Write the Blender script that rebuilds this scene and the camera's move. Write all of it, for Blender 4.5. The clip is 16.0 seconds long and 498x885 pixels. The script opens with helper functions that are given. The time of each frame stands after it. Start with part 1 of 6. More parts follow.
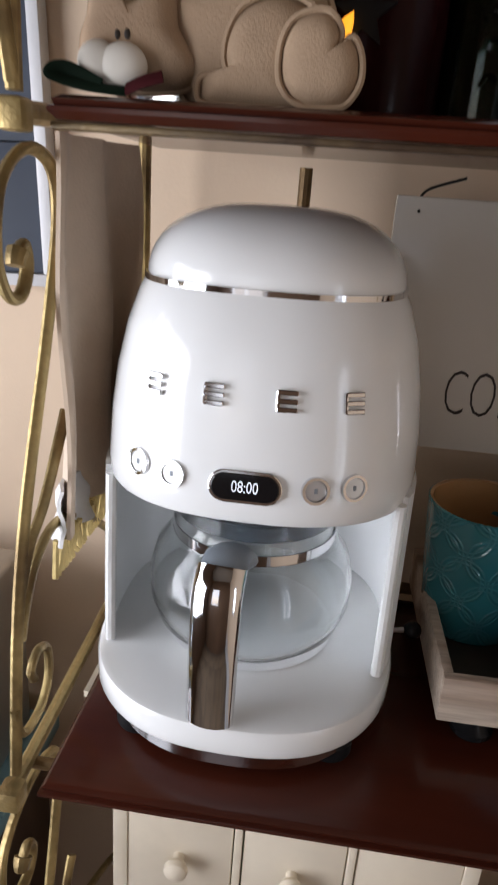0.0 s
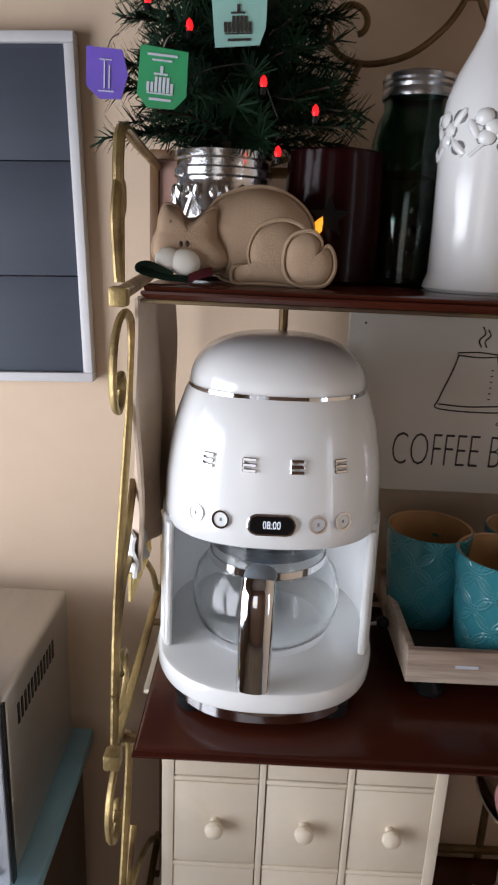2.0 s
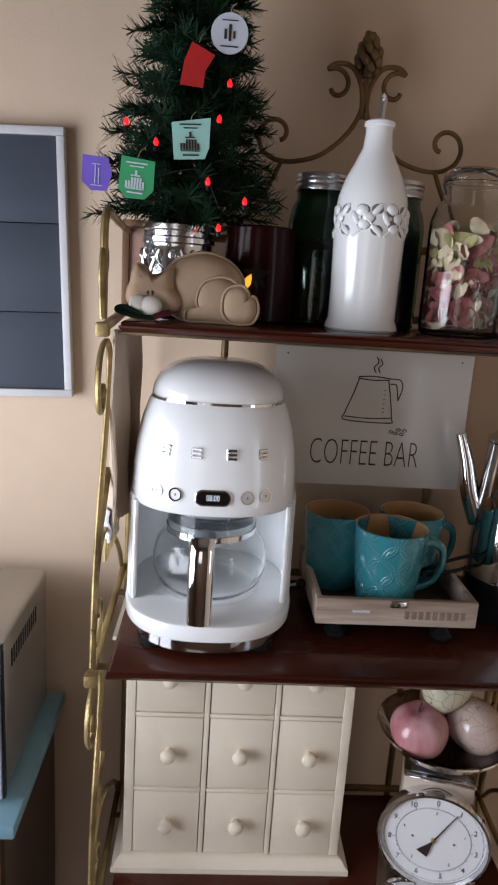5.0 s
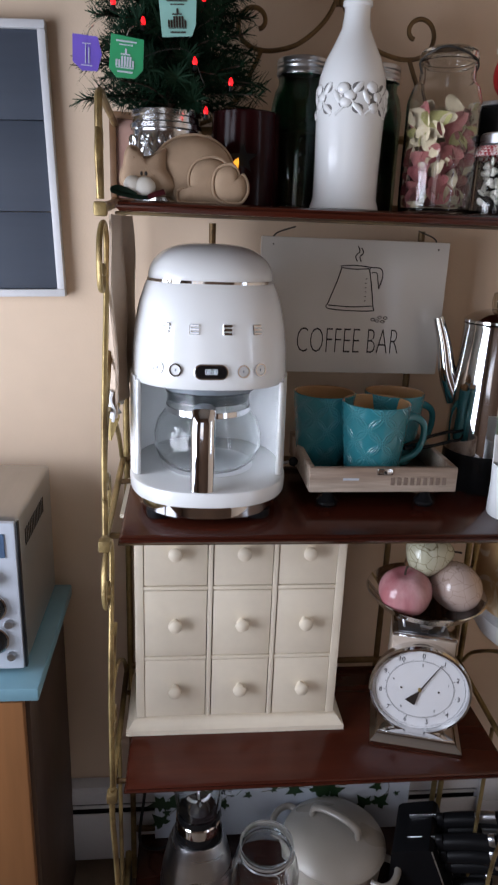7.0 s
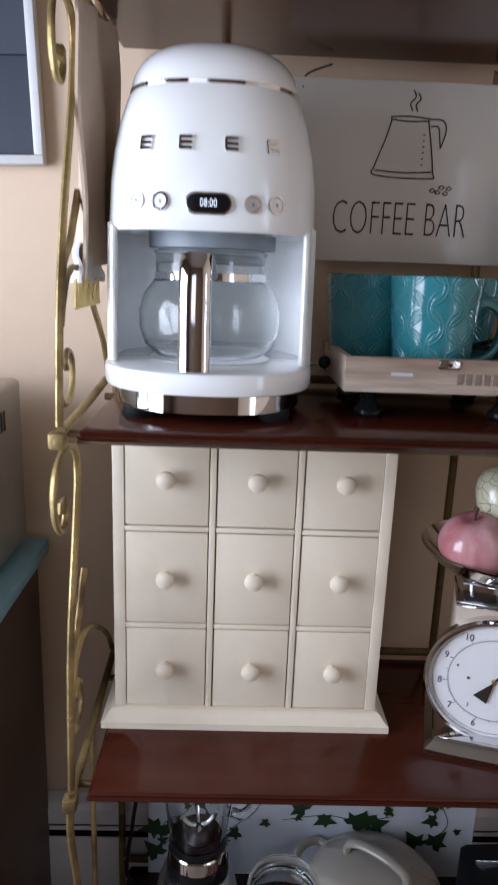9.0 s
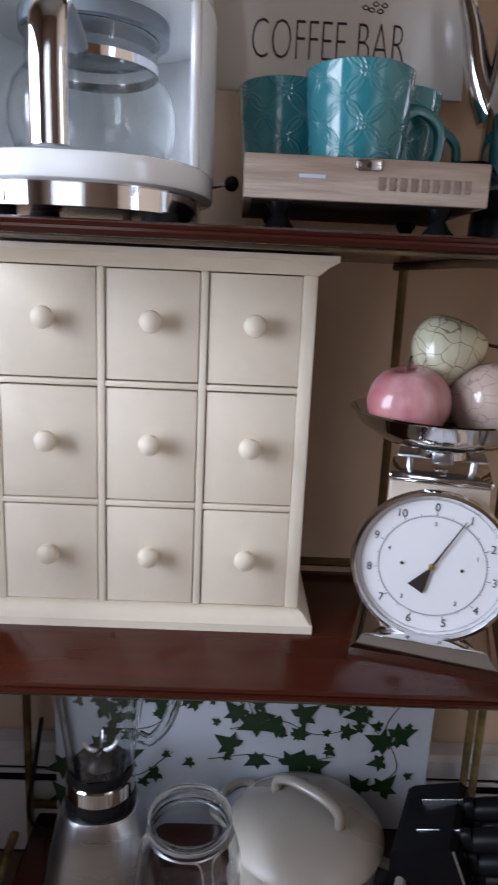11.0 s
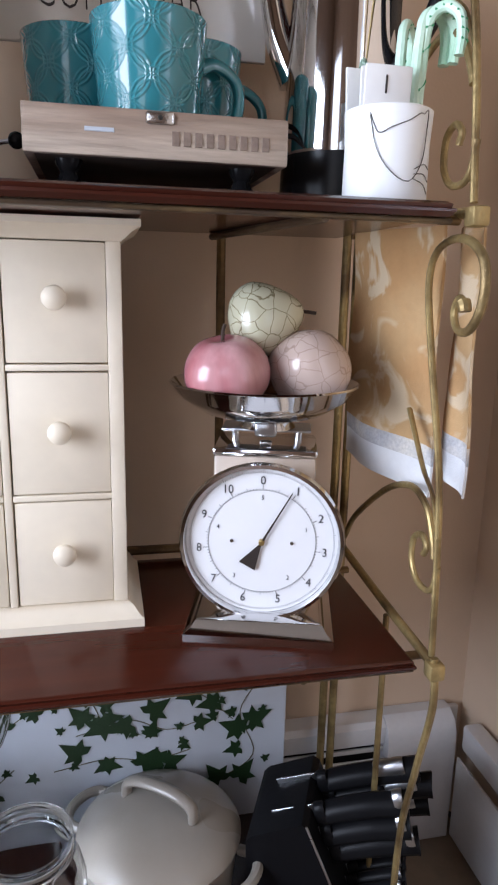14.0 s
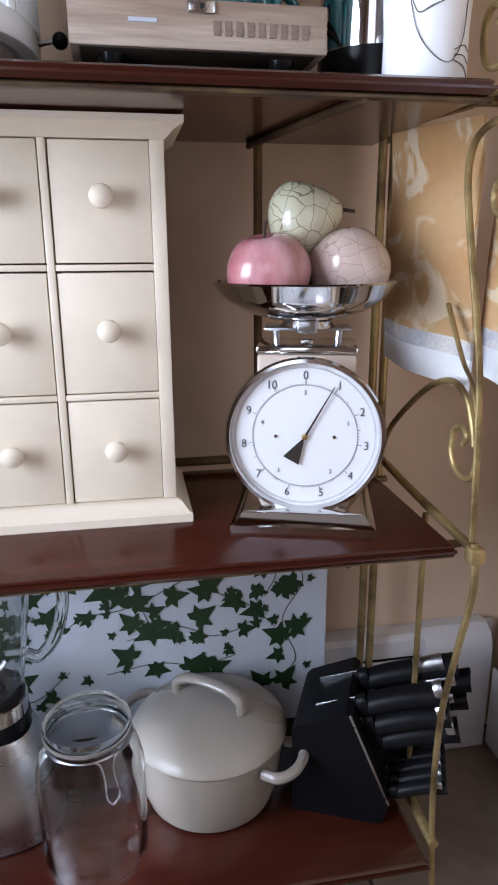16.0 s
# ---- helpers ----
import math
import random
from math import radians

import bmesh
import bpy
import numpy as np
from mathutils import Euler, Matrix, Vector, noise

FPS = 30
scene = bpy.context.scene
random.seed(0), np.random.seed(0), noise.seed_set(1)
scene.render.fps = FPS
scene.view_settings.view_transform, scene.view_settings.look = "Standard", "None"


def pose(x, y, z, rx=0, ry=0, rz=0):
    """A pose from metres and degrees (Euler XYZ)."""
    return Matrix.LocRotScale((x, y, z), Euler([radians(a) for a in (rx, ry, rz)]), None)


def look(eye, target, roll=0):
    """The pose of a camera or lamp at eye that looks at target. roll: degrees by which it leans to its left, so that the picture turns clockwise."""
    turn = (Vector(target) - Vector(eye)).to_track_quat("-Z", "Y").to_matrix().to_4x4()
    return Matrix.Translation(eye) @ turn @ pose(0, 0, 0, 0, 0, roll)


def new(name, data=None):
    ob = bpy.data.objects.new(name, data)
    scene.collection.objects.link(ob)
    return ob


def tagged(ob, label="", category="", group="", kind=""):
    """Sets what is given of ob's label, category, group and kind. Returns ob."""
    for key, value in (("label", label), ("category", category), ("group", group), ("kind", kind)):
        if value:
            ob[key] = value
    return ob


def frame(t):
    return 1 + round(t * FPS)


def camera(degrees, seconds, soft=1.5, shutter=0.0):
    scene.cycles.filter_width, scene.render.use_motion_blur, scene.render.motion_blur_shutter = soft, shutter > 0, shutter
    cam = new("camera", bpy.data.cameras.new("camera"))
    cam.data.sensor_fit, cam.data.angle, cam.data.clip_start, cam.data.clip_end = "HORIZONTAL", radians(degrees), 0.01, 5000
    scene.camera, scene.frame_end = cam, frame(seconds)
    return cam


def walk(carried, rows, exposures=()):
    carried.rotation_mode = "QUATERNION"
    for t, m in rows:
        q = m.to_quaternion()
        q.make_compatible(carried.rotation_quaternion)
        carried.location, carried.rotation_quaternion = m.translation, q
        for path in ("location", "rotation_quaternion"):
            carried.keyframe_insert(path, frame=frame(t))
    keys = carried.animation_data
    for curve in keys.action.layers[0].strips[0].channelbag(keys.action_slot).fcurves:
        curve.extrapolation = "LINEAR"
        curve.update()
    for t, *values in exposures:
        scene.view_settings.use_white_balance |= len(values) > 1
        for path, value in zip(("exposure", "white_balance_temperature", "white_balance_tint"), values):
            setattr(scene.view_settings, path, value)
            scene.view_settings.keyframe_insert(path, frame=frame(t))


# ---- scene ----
cam = camera(40.7, 16.0, soft=2.0, shutter=0.4)
PATH = [
    (0, (0.159, -0.322, 1.266), (-0.033, 1.542, 0.568), 4.1),
    (0.5, (0.147, -0.363, 1.283), (-0.037, 1.534, 0.674), 3.3),
    (1, (0.127, -0.416, 1.31), (0.013, 1.484, 0.696), 2.8),
    (1.5, (0.114, -0.467, 1.339), (0.038, 1.446, 0.76), 2.1),
    (2, (0.104, -0.518, 1.344), (0.079, 1.399, 0.775), 2.5),
    (2.5, (0.1, -0.56, 1.355), (0.147, 1.373, 0.843), 2.3),
    (3, (0.082, -0.593, 1.364), (0.16, 1.348, 0.886), 2.6),
    (3.5, (0.072, -0.611, 1.377), (0.166, 1.339, 0.941), 2.5),
    (4, (0.082, -0.632, 1.378), (0.218, 1.318, 0.954), 2.7),
    (4.5, (0.105, -0.672, 1.373), (0.23, 1.273, 0.925), 3.4),
    (4.7, (0.116, -0.708, 1.368), (0.225, 1.237, 0.913), 3.7),
    (6.8, (0.094, -0.809, 1.286), (0.264, 1.1, 0.716), 2.3),
    (7, (0.084, -0.822, 1.274), (0.28, 1.078, 0.681), 2.2),
    (7.5, (0.066, -0.827, 1.254), (0.314, 1.062, 0.646), 2.5),
    (8, (0.067, -0.785, 1.208), (0.324, 1.102, 0.596), 2.4),
    (8.2, (0.08, -0.741, 1.181), (0.294, 1.16, 0.598), 2.1),
    (10.3, (0.228, -0.583, 0.858), (0.16, 1.361, 0.394), 2.6),
    (10.5, (0.236, -0.575, 0.854), (0.152, 1.363, 0.368), 2.3),
    (11, (0.27, -0.56, 0.836), (0.31, 1.389, 0.389), 2.6),
    (11.5, (0.289, -0.527, 0.83), (0.46, 1.407, 0.349), 3.2),
    (12, (0.307, -0.525, 0.829), (0.585, 1.403, 0.373), 2.7),
    (12.5, (0.318, -0.522, 0.826), (0.671, 1.395, 0.378), 2.4),
    (13, (0.324, -0.527, 0.826), (0.727, 1.382, 0.387), 1.9),
    (13.5, (0.333, -0.533, 0.823), (0.743, 1.376, 0.39), 1.1),
    (14, (0.328, -0.529, 0.814), (0.744, 1.373, 0.359), 1.3),
    (14.5, (0.32, -0.539, 0.794), (0.691, 1.367, 0.313), 0.3),
    (15, (0.313, -0.545, 0.778), (0.659, 1.359, 0.273), 0.1),
    (15.5, (0.311, -0.553, 0.762), (0.66, 1.341, 0.223), -0.1),
    (16, (0.303, -0.564, 0.749), (0.641, 1.33, 0.201), -0.3),
]
EXPOSURES = [(t, stops, kelvin, 17) for t, stops, kelvin in ((0, -0.84, 6750), (1.5, -0.93, 6700), (3.5, -0.87, 6600), (7, -0.84, 6250), (8.2, -0.71, 6150), (10.5, -0.50, 6000), (11.5, -0.45, 6100), (12, -0.34, 6150), (13, -0.08, 6150), (14, 0.02, 6050), (16, 0.02, 5900))]
walk(cam, [(t, look(eye, target, roll)) for t, eye, target, roll in PATH], EXPOSURES)

# ---- light ----
world = bpy.data.worlds.new("sky")
scene.world = world
world.use_nodes = True
wn = world.node_tree
sky = wn.nodes.new("ShaderNodeTexSky")
sky.sky_type, sky.sun_disc, sky.sun_elevation, sky.sun_rotation = "NISHITA", False, radians(35), radians(200)
wn.links.new(sky.outputs[0], wn.nodes["Background"].inputs[0])
wn.nodes["Background"].inputs[1].default_value = 0.1


def window_light(name, place, target, wide, high, watts, colour):
    lamp = bpy.data.lights.new(name, "AREA")
    lamp.shape, lamp.size, lamp.size_y, lamp.energy, lamp.color = "RECTANGLE", wide, high, watts, colour
    ob = new(name, lamp)
    ob.matrix_world = look(place, target)
    return tagged(ob, kind="structure")


window_light("window_light_left", (-0.80, -0.45, 1.01), (0, -0.45, 1.01), 0.94, 0.92, 45, (0.83, 0.91, 1.0))
window_light("window_light_front", (-0.25, -1.43, 1.24), (-0.25, 0, 1.24), 0.42, 0.84, 1.6, (0.83, 0.91, 1.0))
window_light("window_light_side", (0.97, -0.70, 1.05), (-1, -0.70, 1.05), 0.28, 0.8, 6.5, (0.80, 0.90, 1.0))


# ---- materials ----
def rgb(*c):
    return (*c, 1.0)


def mat(name, colour, rough=0.5, metal=0.0, vary=0.12, scale=30.0, bump=0.05, bump_scale=None, second=None, amount=0.35, coat=0.0,
        stretch=(1, 1, 1), glass=False, ior=1.45, sheen=0.0, rough_vary=0.1, spec=0.5):
    """A surface with a fine grain, larger stains of a second colour and a little relief."""
    m = bpy.data.materials.new(name)
    m.use_nodes = True
    t = m.node_tree
    b = t.nodes["Principled BSDF"]
    b.inputs["Metallic"].default_value, b.inputs["IOR"].default_value = metal, ior
    b.inputs["Coat Weight"].default_value, b.inputs["Coat Roughness"].default_value = coat, 0.08
    b.inputs["Sheen Weight"].default_value, b.inputs["Specular IOR Level"].default_value = sheen, spec
    if glass:
        b.inputs["Transmission Weight"].default_value = 1.0
    co = t.nodes.new("ShaderNodeTexCoord")
    mp = t.nodes.new("ShaderNodeMapping")
    mp.inputs["Scale"].default_value = stretch
    t.links.new(co.outputs["Object"], mp.inputs["Vector"])

    def grain(size, detail=4.0):
        n = t.nodes.new("ShaderNodeTexNoise")
        n.inputs["Scale"].default_value, n.inputs["Detail"].default_value = size, detail
        t.links.new(mp.outputs[0], n.inputs["Vector"])
        return n

    fine, large = grain(scale * 4), grain(scale * 0.35, 3.0)
    dark = second or tuple(c * 0.6 for c in colour)
    ramp = t.nodes.new("ShaderNodeValToRGB")
    ramp.color_ramp.elements[0].position, ramp.color_ramp.elements[1].position = 0.42, 0.68
    ramp.color_ramp.elements[0].color, ramp.color_ramp.elements[1].color = (0, 0, 0, 1), (amount, amount, amount, 1)
    t.links.new(large.outputs[0], ramp.inputs[0])
    mix = t.nodes.new("ShaderNodeMix")
    mix.data_type = "RGBA"
    mix.inputs["A"].default_value, mix.inputs["B"].default_value = rgb(*colour), rgb(*dark)
    t.links.new(ramp.outputs[0], mix.inputs["Factor"])
    hsv = t.nodes.new("ShaderNodeHueSaturation")
    rng = t.nodes.new("ShaderNodeMapRange")
    rng.inputs["To Min"].default_value, rng.inputs["To Max"].default_value = 1 - vary, 1 + vary
    t.links.new(fine.outputs[0], rng.inputs[0])
    t.links.new(rng.outputs[0], hsv.inputs["Value"])
    t.links.new(mix.outputs["Result"], hsv.inputs["Color"])
    t.links.new(hsv.outputs[0], b.inputs["Base Color"])
    rr = t.nodes.new("ShaderNodeMapRange")
    rr.inputs["To Min"].default_value, rr.inputs["To Max"].default_value = rough * (1 - rough_vary), min(1.0, rough * (1 + rough_vary))
    t.links.new(large.outputs[0], rr.inputs[0])
    t.links.new(rr.outputs[0], b.inputs["Roughness"])
    if bump:
        bn = t.nodes.new("ShaderNodeBump")
        bn.inputs["Strength"].default_value, bn.inputs["Distance"].default_value = bump, 0.002
        src = grain(bump_scale or scale * 6)
        t.links.new(src.outputs[0], bn.inputs["Height"])
        t.links.new(bn.outputs[0], b.inputs["Normal"])
    return m


def glowing(name, colour, strength):
    m = mat(name, colour, 0.4, bump=0)
    b = m.node_tree.nodes["Principled BSDF"]
    b.inputs["Emission Color"].default_value, b.inputs["Emission Strength"].default_value = rgb(*colour), strength
    return m


WALL = mat("beige_wall_paint", (0.66, 0.508, 0.37), 0.75, vary=0.04, scale=6, bump=0.12, bump_scale=260, amount=0.12)
# invented dark brown for the unseen walls, to keep the room's fill light low
DARK_WALL = mat("unseen_dark_wall", (0.13, 0.075, 0.045), 0.5, vary=0.2, scale=10, bump=0.1, stretch=(1, 1, 0.1))
# ceiling out of view, its tan kept dark to weaken light bounced from above
CEIL = mat("unseen_ceiling_dark_tan", (0.26, 0.22, 0.18), 0.85, vary=0.04, scale=5, bump=0.1, bump_scale=200, amount=0.1)
HANDLE = mat("black_knife_handle", (0.007, 0.007, 0.008), 0.34, vary=0.1, bump=0.02, spec=0.12)
NUM = mat("grey_black_dial_print", (0.07, 0.07, 0.075), 0.5, vary=0.1, bump=0)
WORN = mat("worn_brown_gilt_edge", (0.05, 0.028, 0.014), 0.45, 0.2, vary=0.4, scale=30, bump=0.3, second=(0.22, 0.15, 0.06), amount=0.7)
FLOOR = mat("brown_stone_tile", (0.22, 0.165, 0.115), 0.5, vary=0.25, scale=9, bump=0.3, second=(0.10, 0.075, 0.055), amount=0.7)
GROUT = mat("grey_grout", (0.1, 0.09, 0.08), 0.9, vary=0.2)
TRIMW = mat("white_trim_paint", (0.62, 0.62, 0.63), 0.45, vary=0.05, amount=0.15)
SHELF = mat("mahogany_varnish", (0.052, 0.0105, 0.005), 0.2, vary=0.35, scale=14, bump=0.05, second=(0.020, 0.006, 0.004), amount=0.8, coat=0.08, stretch=(0.12, 1, 1))
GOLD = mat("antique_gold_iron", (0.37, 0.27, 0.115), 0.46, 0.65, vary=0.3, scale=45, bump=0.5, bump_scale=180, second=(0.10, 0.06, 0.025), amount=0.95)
# darker version of GOLD for back rails, middle posts, brackets and crest
BRONZE = mat("dark_bronze_iron", (0.20, 0.125, 0.055), 0.5, 0.6, vary=0.3, scale=45, bump=0.5, bump_scale=180, second=(0.07, 0.04, 0.02), amount=0.9)
WHITE = mat("glossy_white_enamel", (0.80, 0.81, 0.80), 0.16, vary=0.01, scale=8, bump=0.0, amount=0.03, coat=0.6)
WHITE_IN = mat("satin_white_plastic", (0.82, 0.83, 0.83), 0.32, vary=0.015, scale=12, bump=0.01, amount=0.05)
CHROME = mat("polished_chrome", (0.72, 0.72, 0.73), 0.07, 1.0, vary=0.02, scale=20, bump=0, amount=0.1)
STEEL = mat("brushed_steel", (0.55, 0.56, 0.58), 0.28, 1.0, vary=0.08, scale=20, bump=0.06, stretch=(1, 1, 14), amount=0.2)
GREYP = mat("grey_plastic", (0.20, 0.23, 0.26), 0.4, vary=0.04, bump=0.03)
BLACK = mat("black_plastic", (0.010, 0.010, 0.011), 0.26, vary=0.15, bump=0.03, spec=0.22)
BLACKM = mat("matt_black_rubber", (0.010, 0.010, 0.011), 0.6, vary=0.2, bump=0.1, spec=0.25)
SCREEN = mat("black_display_glass", (0.006, 0.006, 0.007), 0.06, vary=0.0, bump=0)
DIGIT = glowing("display_digits", (0.75, 0.82, 0.9), 0.8)
GLASS = mat("clear_glass", (0.96, 0.98, 0.98), 0.015, vary=0.0, bump=0, amount=0.0, glass=True)
GLASSG = mat("green_glass", (0.12, 0.30, 0.24), 0.03, vary=0.02, bump=0, amount=0.1, glass=True)
CREAM = mat("cream_painted_wood", (0.74, 0.655, 0.52), 0.48, vary=0.04, scale=18, bump=0.08, bump_scale=90, second=(0.62, 0.52, 0.38), amount=0.25)
GAP = mat("dark_gap", (0.32, 0.27, 0.21), 0.9, vary=0.1)
TRAYW = mat("weathered_whitewashed_wood", (0.48, 0.39, 0.31), 0.75, vary=0.4, scale=60, bump=0.7, second=(0.16, 0.09, 0.055), amount=0.95, stretch=(0.08, 1, 1))
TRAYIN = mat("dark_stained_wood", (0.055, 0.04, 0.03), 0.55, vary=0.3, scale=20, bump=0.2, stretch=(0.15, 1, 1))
TURQ_IN = mat("tan_glaze", (0.45, 0.26, 0.12), 0.18, vary=0.06, bump=0.02, coat=0.4)
FELT = mat("tan_suede", (0.36, 0.25, 0.16), 0.85, vary=0.12, scale=20, bump=0.3, bump_scale=700, second=(0.30, 0.19, 0.12), amount=0.45)
MUZZ = mat("white_muzzle", (0.72, 0.68, 0.60), 0.7, vary=0.05, bump=0.1)
SLATE = mat("blue_grey_painted_board", (0.050, 0.062, 0.085), 0.55, vary=0.12, scale=14, bump=0.15, second=(0.075, 0.085, 0.11), amount=0.6, stretch=(0.1, 1, 1))
SIGNW = mat("white_glazed_sign", (0.66, 0.62, 0.56), 0.14, vary=0.02, scale=6, bump=0.03, amount=0.12)
INK = mat("dark_ink", (0.03, 0.022, 0.018), 0.5, vary=0.1, bump=0)
WINE = mat("dark_red_ceramic", (0.018, 0.003, 0.0035), 0.16, vary=0.25, bump=0.03, spec=0.10)
NEEDLE = mat("dark_green_needles", (0.006, 0.022, 0.011), 0.7, vary=0.5, scale=40, bump=0, second=(0.016, 0.038, 0.02), amount=0.7, spec=0.08)
TWIG = mat("brown_wire_twig", (0.05, 0.03, 0.02), 0.8, vary=0.2)
OVENS = mat("brushed_oven_steel", (0.42, 0.40, 0.37), 0.36, 0.85, vary=0.06, scale=10, bump=0.04, stretch=(12, 1, 1), amount=0.15)
TEAL = mat("teal_painted_top", (0.16, 0.30, 0.36), 0.45, vary=0.06, scale=12, bump=0.06, amount=0.25)
OAK = mat("orange_oak", (0.30, 0.135, 0.05), 0.4, vary=0.2, scale=16, bump=0.12, second=(0.17, 0.07, 0.025), amount=0.6, stretch=(1, 1, 0.1))
POTC = mat("cream_enamel_iron", (0.29, 0.265, 0.23), 0.28, vary=0.05, scale=14, bump=0.04, second=(0.22, 0.17, 0.12), amount=0.4, coat=0.2, stretch=(1, 1, 0.35))
TIN = mat("white_painted_tin", (0.50, 0.54, 0.60), 0.3, vary=0.03, scale=8, amount=0.08)
IVY = mat("ivy_green_print", (0.011, 0.032, 0.012), 0.4, vary=0.4, scale=60, bump=0, second=(0.03, 0.055, 0.022), amount=0.6)
PAPER = mat("white_paper", (0.78, 0.77, 0.75), 0.8, vary=0.03, bump=0.05)
DIAL = mat("white_dial_enamel", (0.74, 0.74, 0.75), 0.25, vary=0.01, amount=0.04, bump=0)
MINT = mat("mint_candy", (0.62, 0.78, 0.64), 0.25, vary=0.1, scale=60, bump=0.02, second=(0.2, 0.5, 0.3), amount=0.5)
RED = mat("red_enamel", (0.42, 0.02, 0.02), 0.35, vary=0.08)
GREENT = mat("green_enamel_tag", (0.03, 0.30, 0.12), 0.3, vary=0.06)
TEALT = mat("pale_teal_tag", (0.28, 0.52, 0.46), 0.3, vary=0.05)
PURPLE = mat("violet_enamel_tag", (0.16, 0.10, 0.50), 0.3, vary=0.06)
SILVER = mat("embossed_silver", (0.66, 0.66, 0.66), 0.2, 1.0, vary=0.06, scale=40, bump=0.1, second=(0.2, 0.2, 0.2), amount=0.4)
BULB = glowing("red_fairy_light", (1.0, 0.012, 0.015), 3.0)
FLAME = glowing("amber_flame_light", (1.0, 0.42, 0.03), 2.2)
WIRE = mat("dark_wire", (0.03, 0.028, 0.025), 0.5, 0.5, vary=0.1, bump=0)


def crackle(name, colour, line):
    """Glazed fruit with a net of fine dark cracks."""
    m = mat(name, colour, 0.2, vary=0.05, scale=12, bump=0.0, amount=0.4, coat=0.5)
    t = m.node_tree
    b = t.nodes["Principled BSDF"]
    v = t.nodes.new("ShaderNodeTexVoronoi")
    v.feature = "DISTANCE_TO_EDGE"
    v.inputs["Scale"].default_value = 58
    co = t.nodes.new("ShaderNodeTexCoord")
    n = t.nodes.new("ShaderNodeTexNoise")
    n.inputs["Scale"].default_value = 60
    add = t.nodes.new("ShaderNodeVectorMath")
    add.operation = "MULTIPLY_ADD"
    add.inputs[1].default_value = (0.01, 0.01, 0.01)
    t.links.new(co.outputs["Object"], n.inputs["Vector"])
    t.links.new(n.outputs["Color"], add.inputs[0])
    t.links.new(co.outputs["Object"], add.inputs[2])
    t.links.new(add.outputs[0], v.inputs["Vector"])
    r = t.nodes.new("ShaderNodeValToRGB")
    r.color_ramp.elements[0].position, r.color_ramp.elements[1].position = 0.008, 0.032
    t.links.new(v.outputs["Distance"], r.inputs[0])
    mix = t.nodes.new("ShaderNodeMix")
    mix.data_type = "RGBA"
    old = b.inputs["Base Color"].links[0].from_socket
    mix.inputs["A"].default_value = rgb(*line)
    t.links.new(old, mix.inputs["B"])
    t.links.new(r.outputs[0], mix.inputs["Factor"])
    t.links.new(mix.outputs["Result"], b.inputs["Base Color"])
    return m


PEAR = crackle("crackled_pale_green_glaze", (0.62, 0.60, 0.43), (0.22, 0.19, 0.11))
PINK = mat("pink_streaked_glaze", (0.41, 0.145, 0.16), 0.24, vary=0.15, scale=26, bump=0.02, second=(0.62, 0.36, 0.36), amount=0.9, coat=0.5, stretch=(2, 2, 0.3))
BLUSH = crackle("crackled_blush_glaze", (0.62, 0.48, 0.41), (0.40, 0.29, 0.24))
RUSSET = crackle("crackled_russet_glaze", (0.30, 0.16, 0.09), (0.14, 0.07, 0.04))


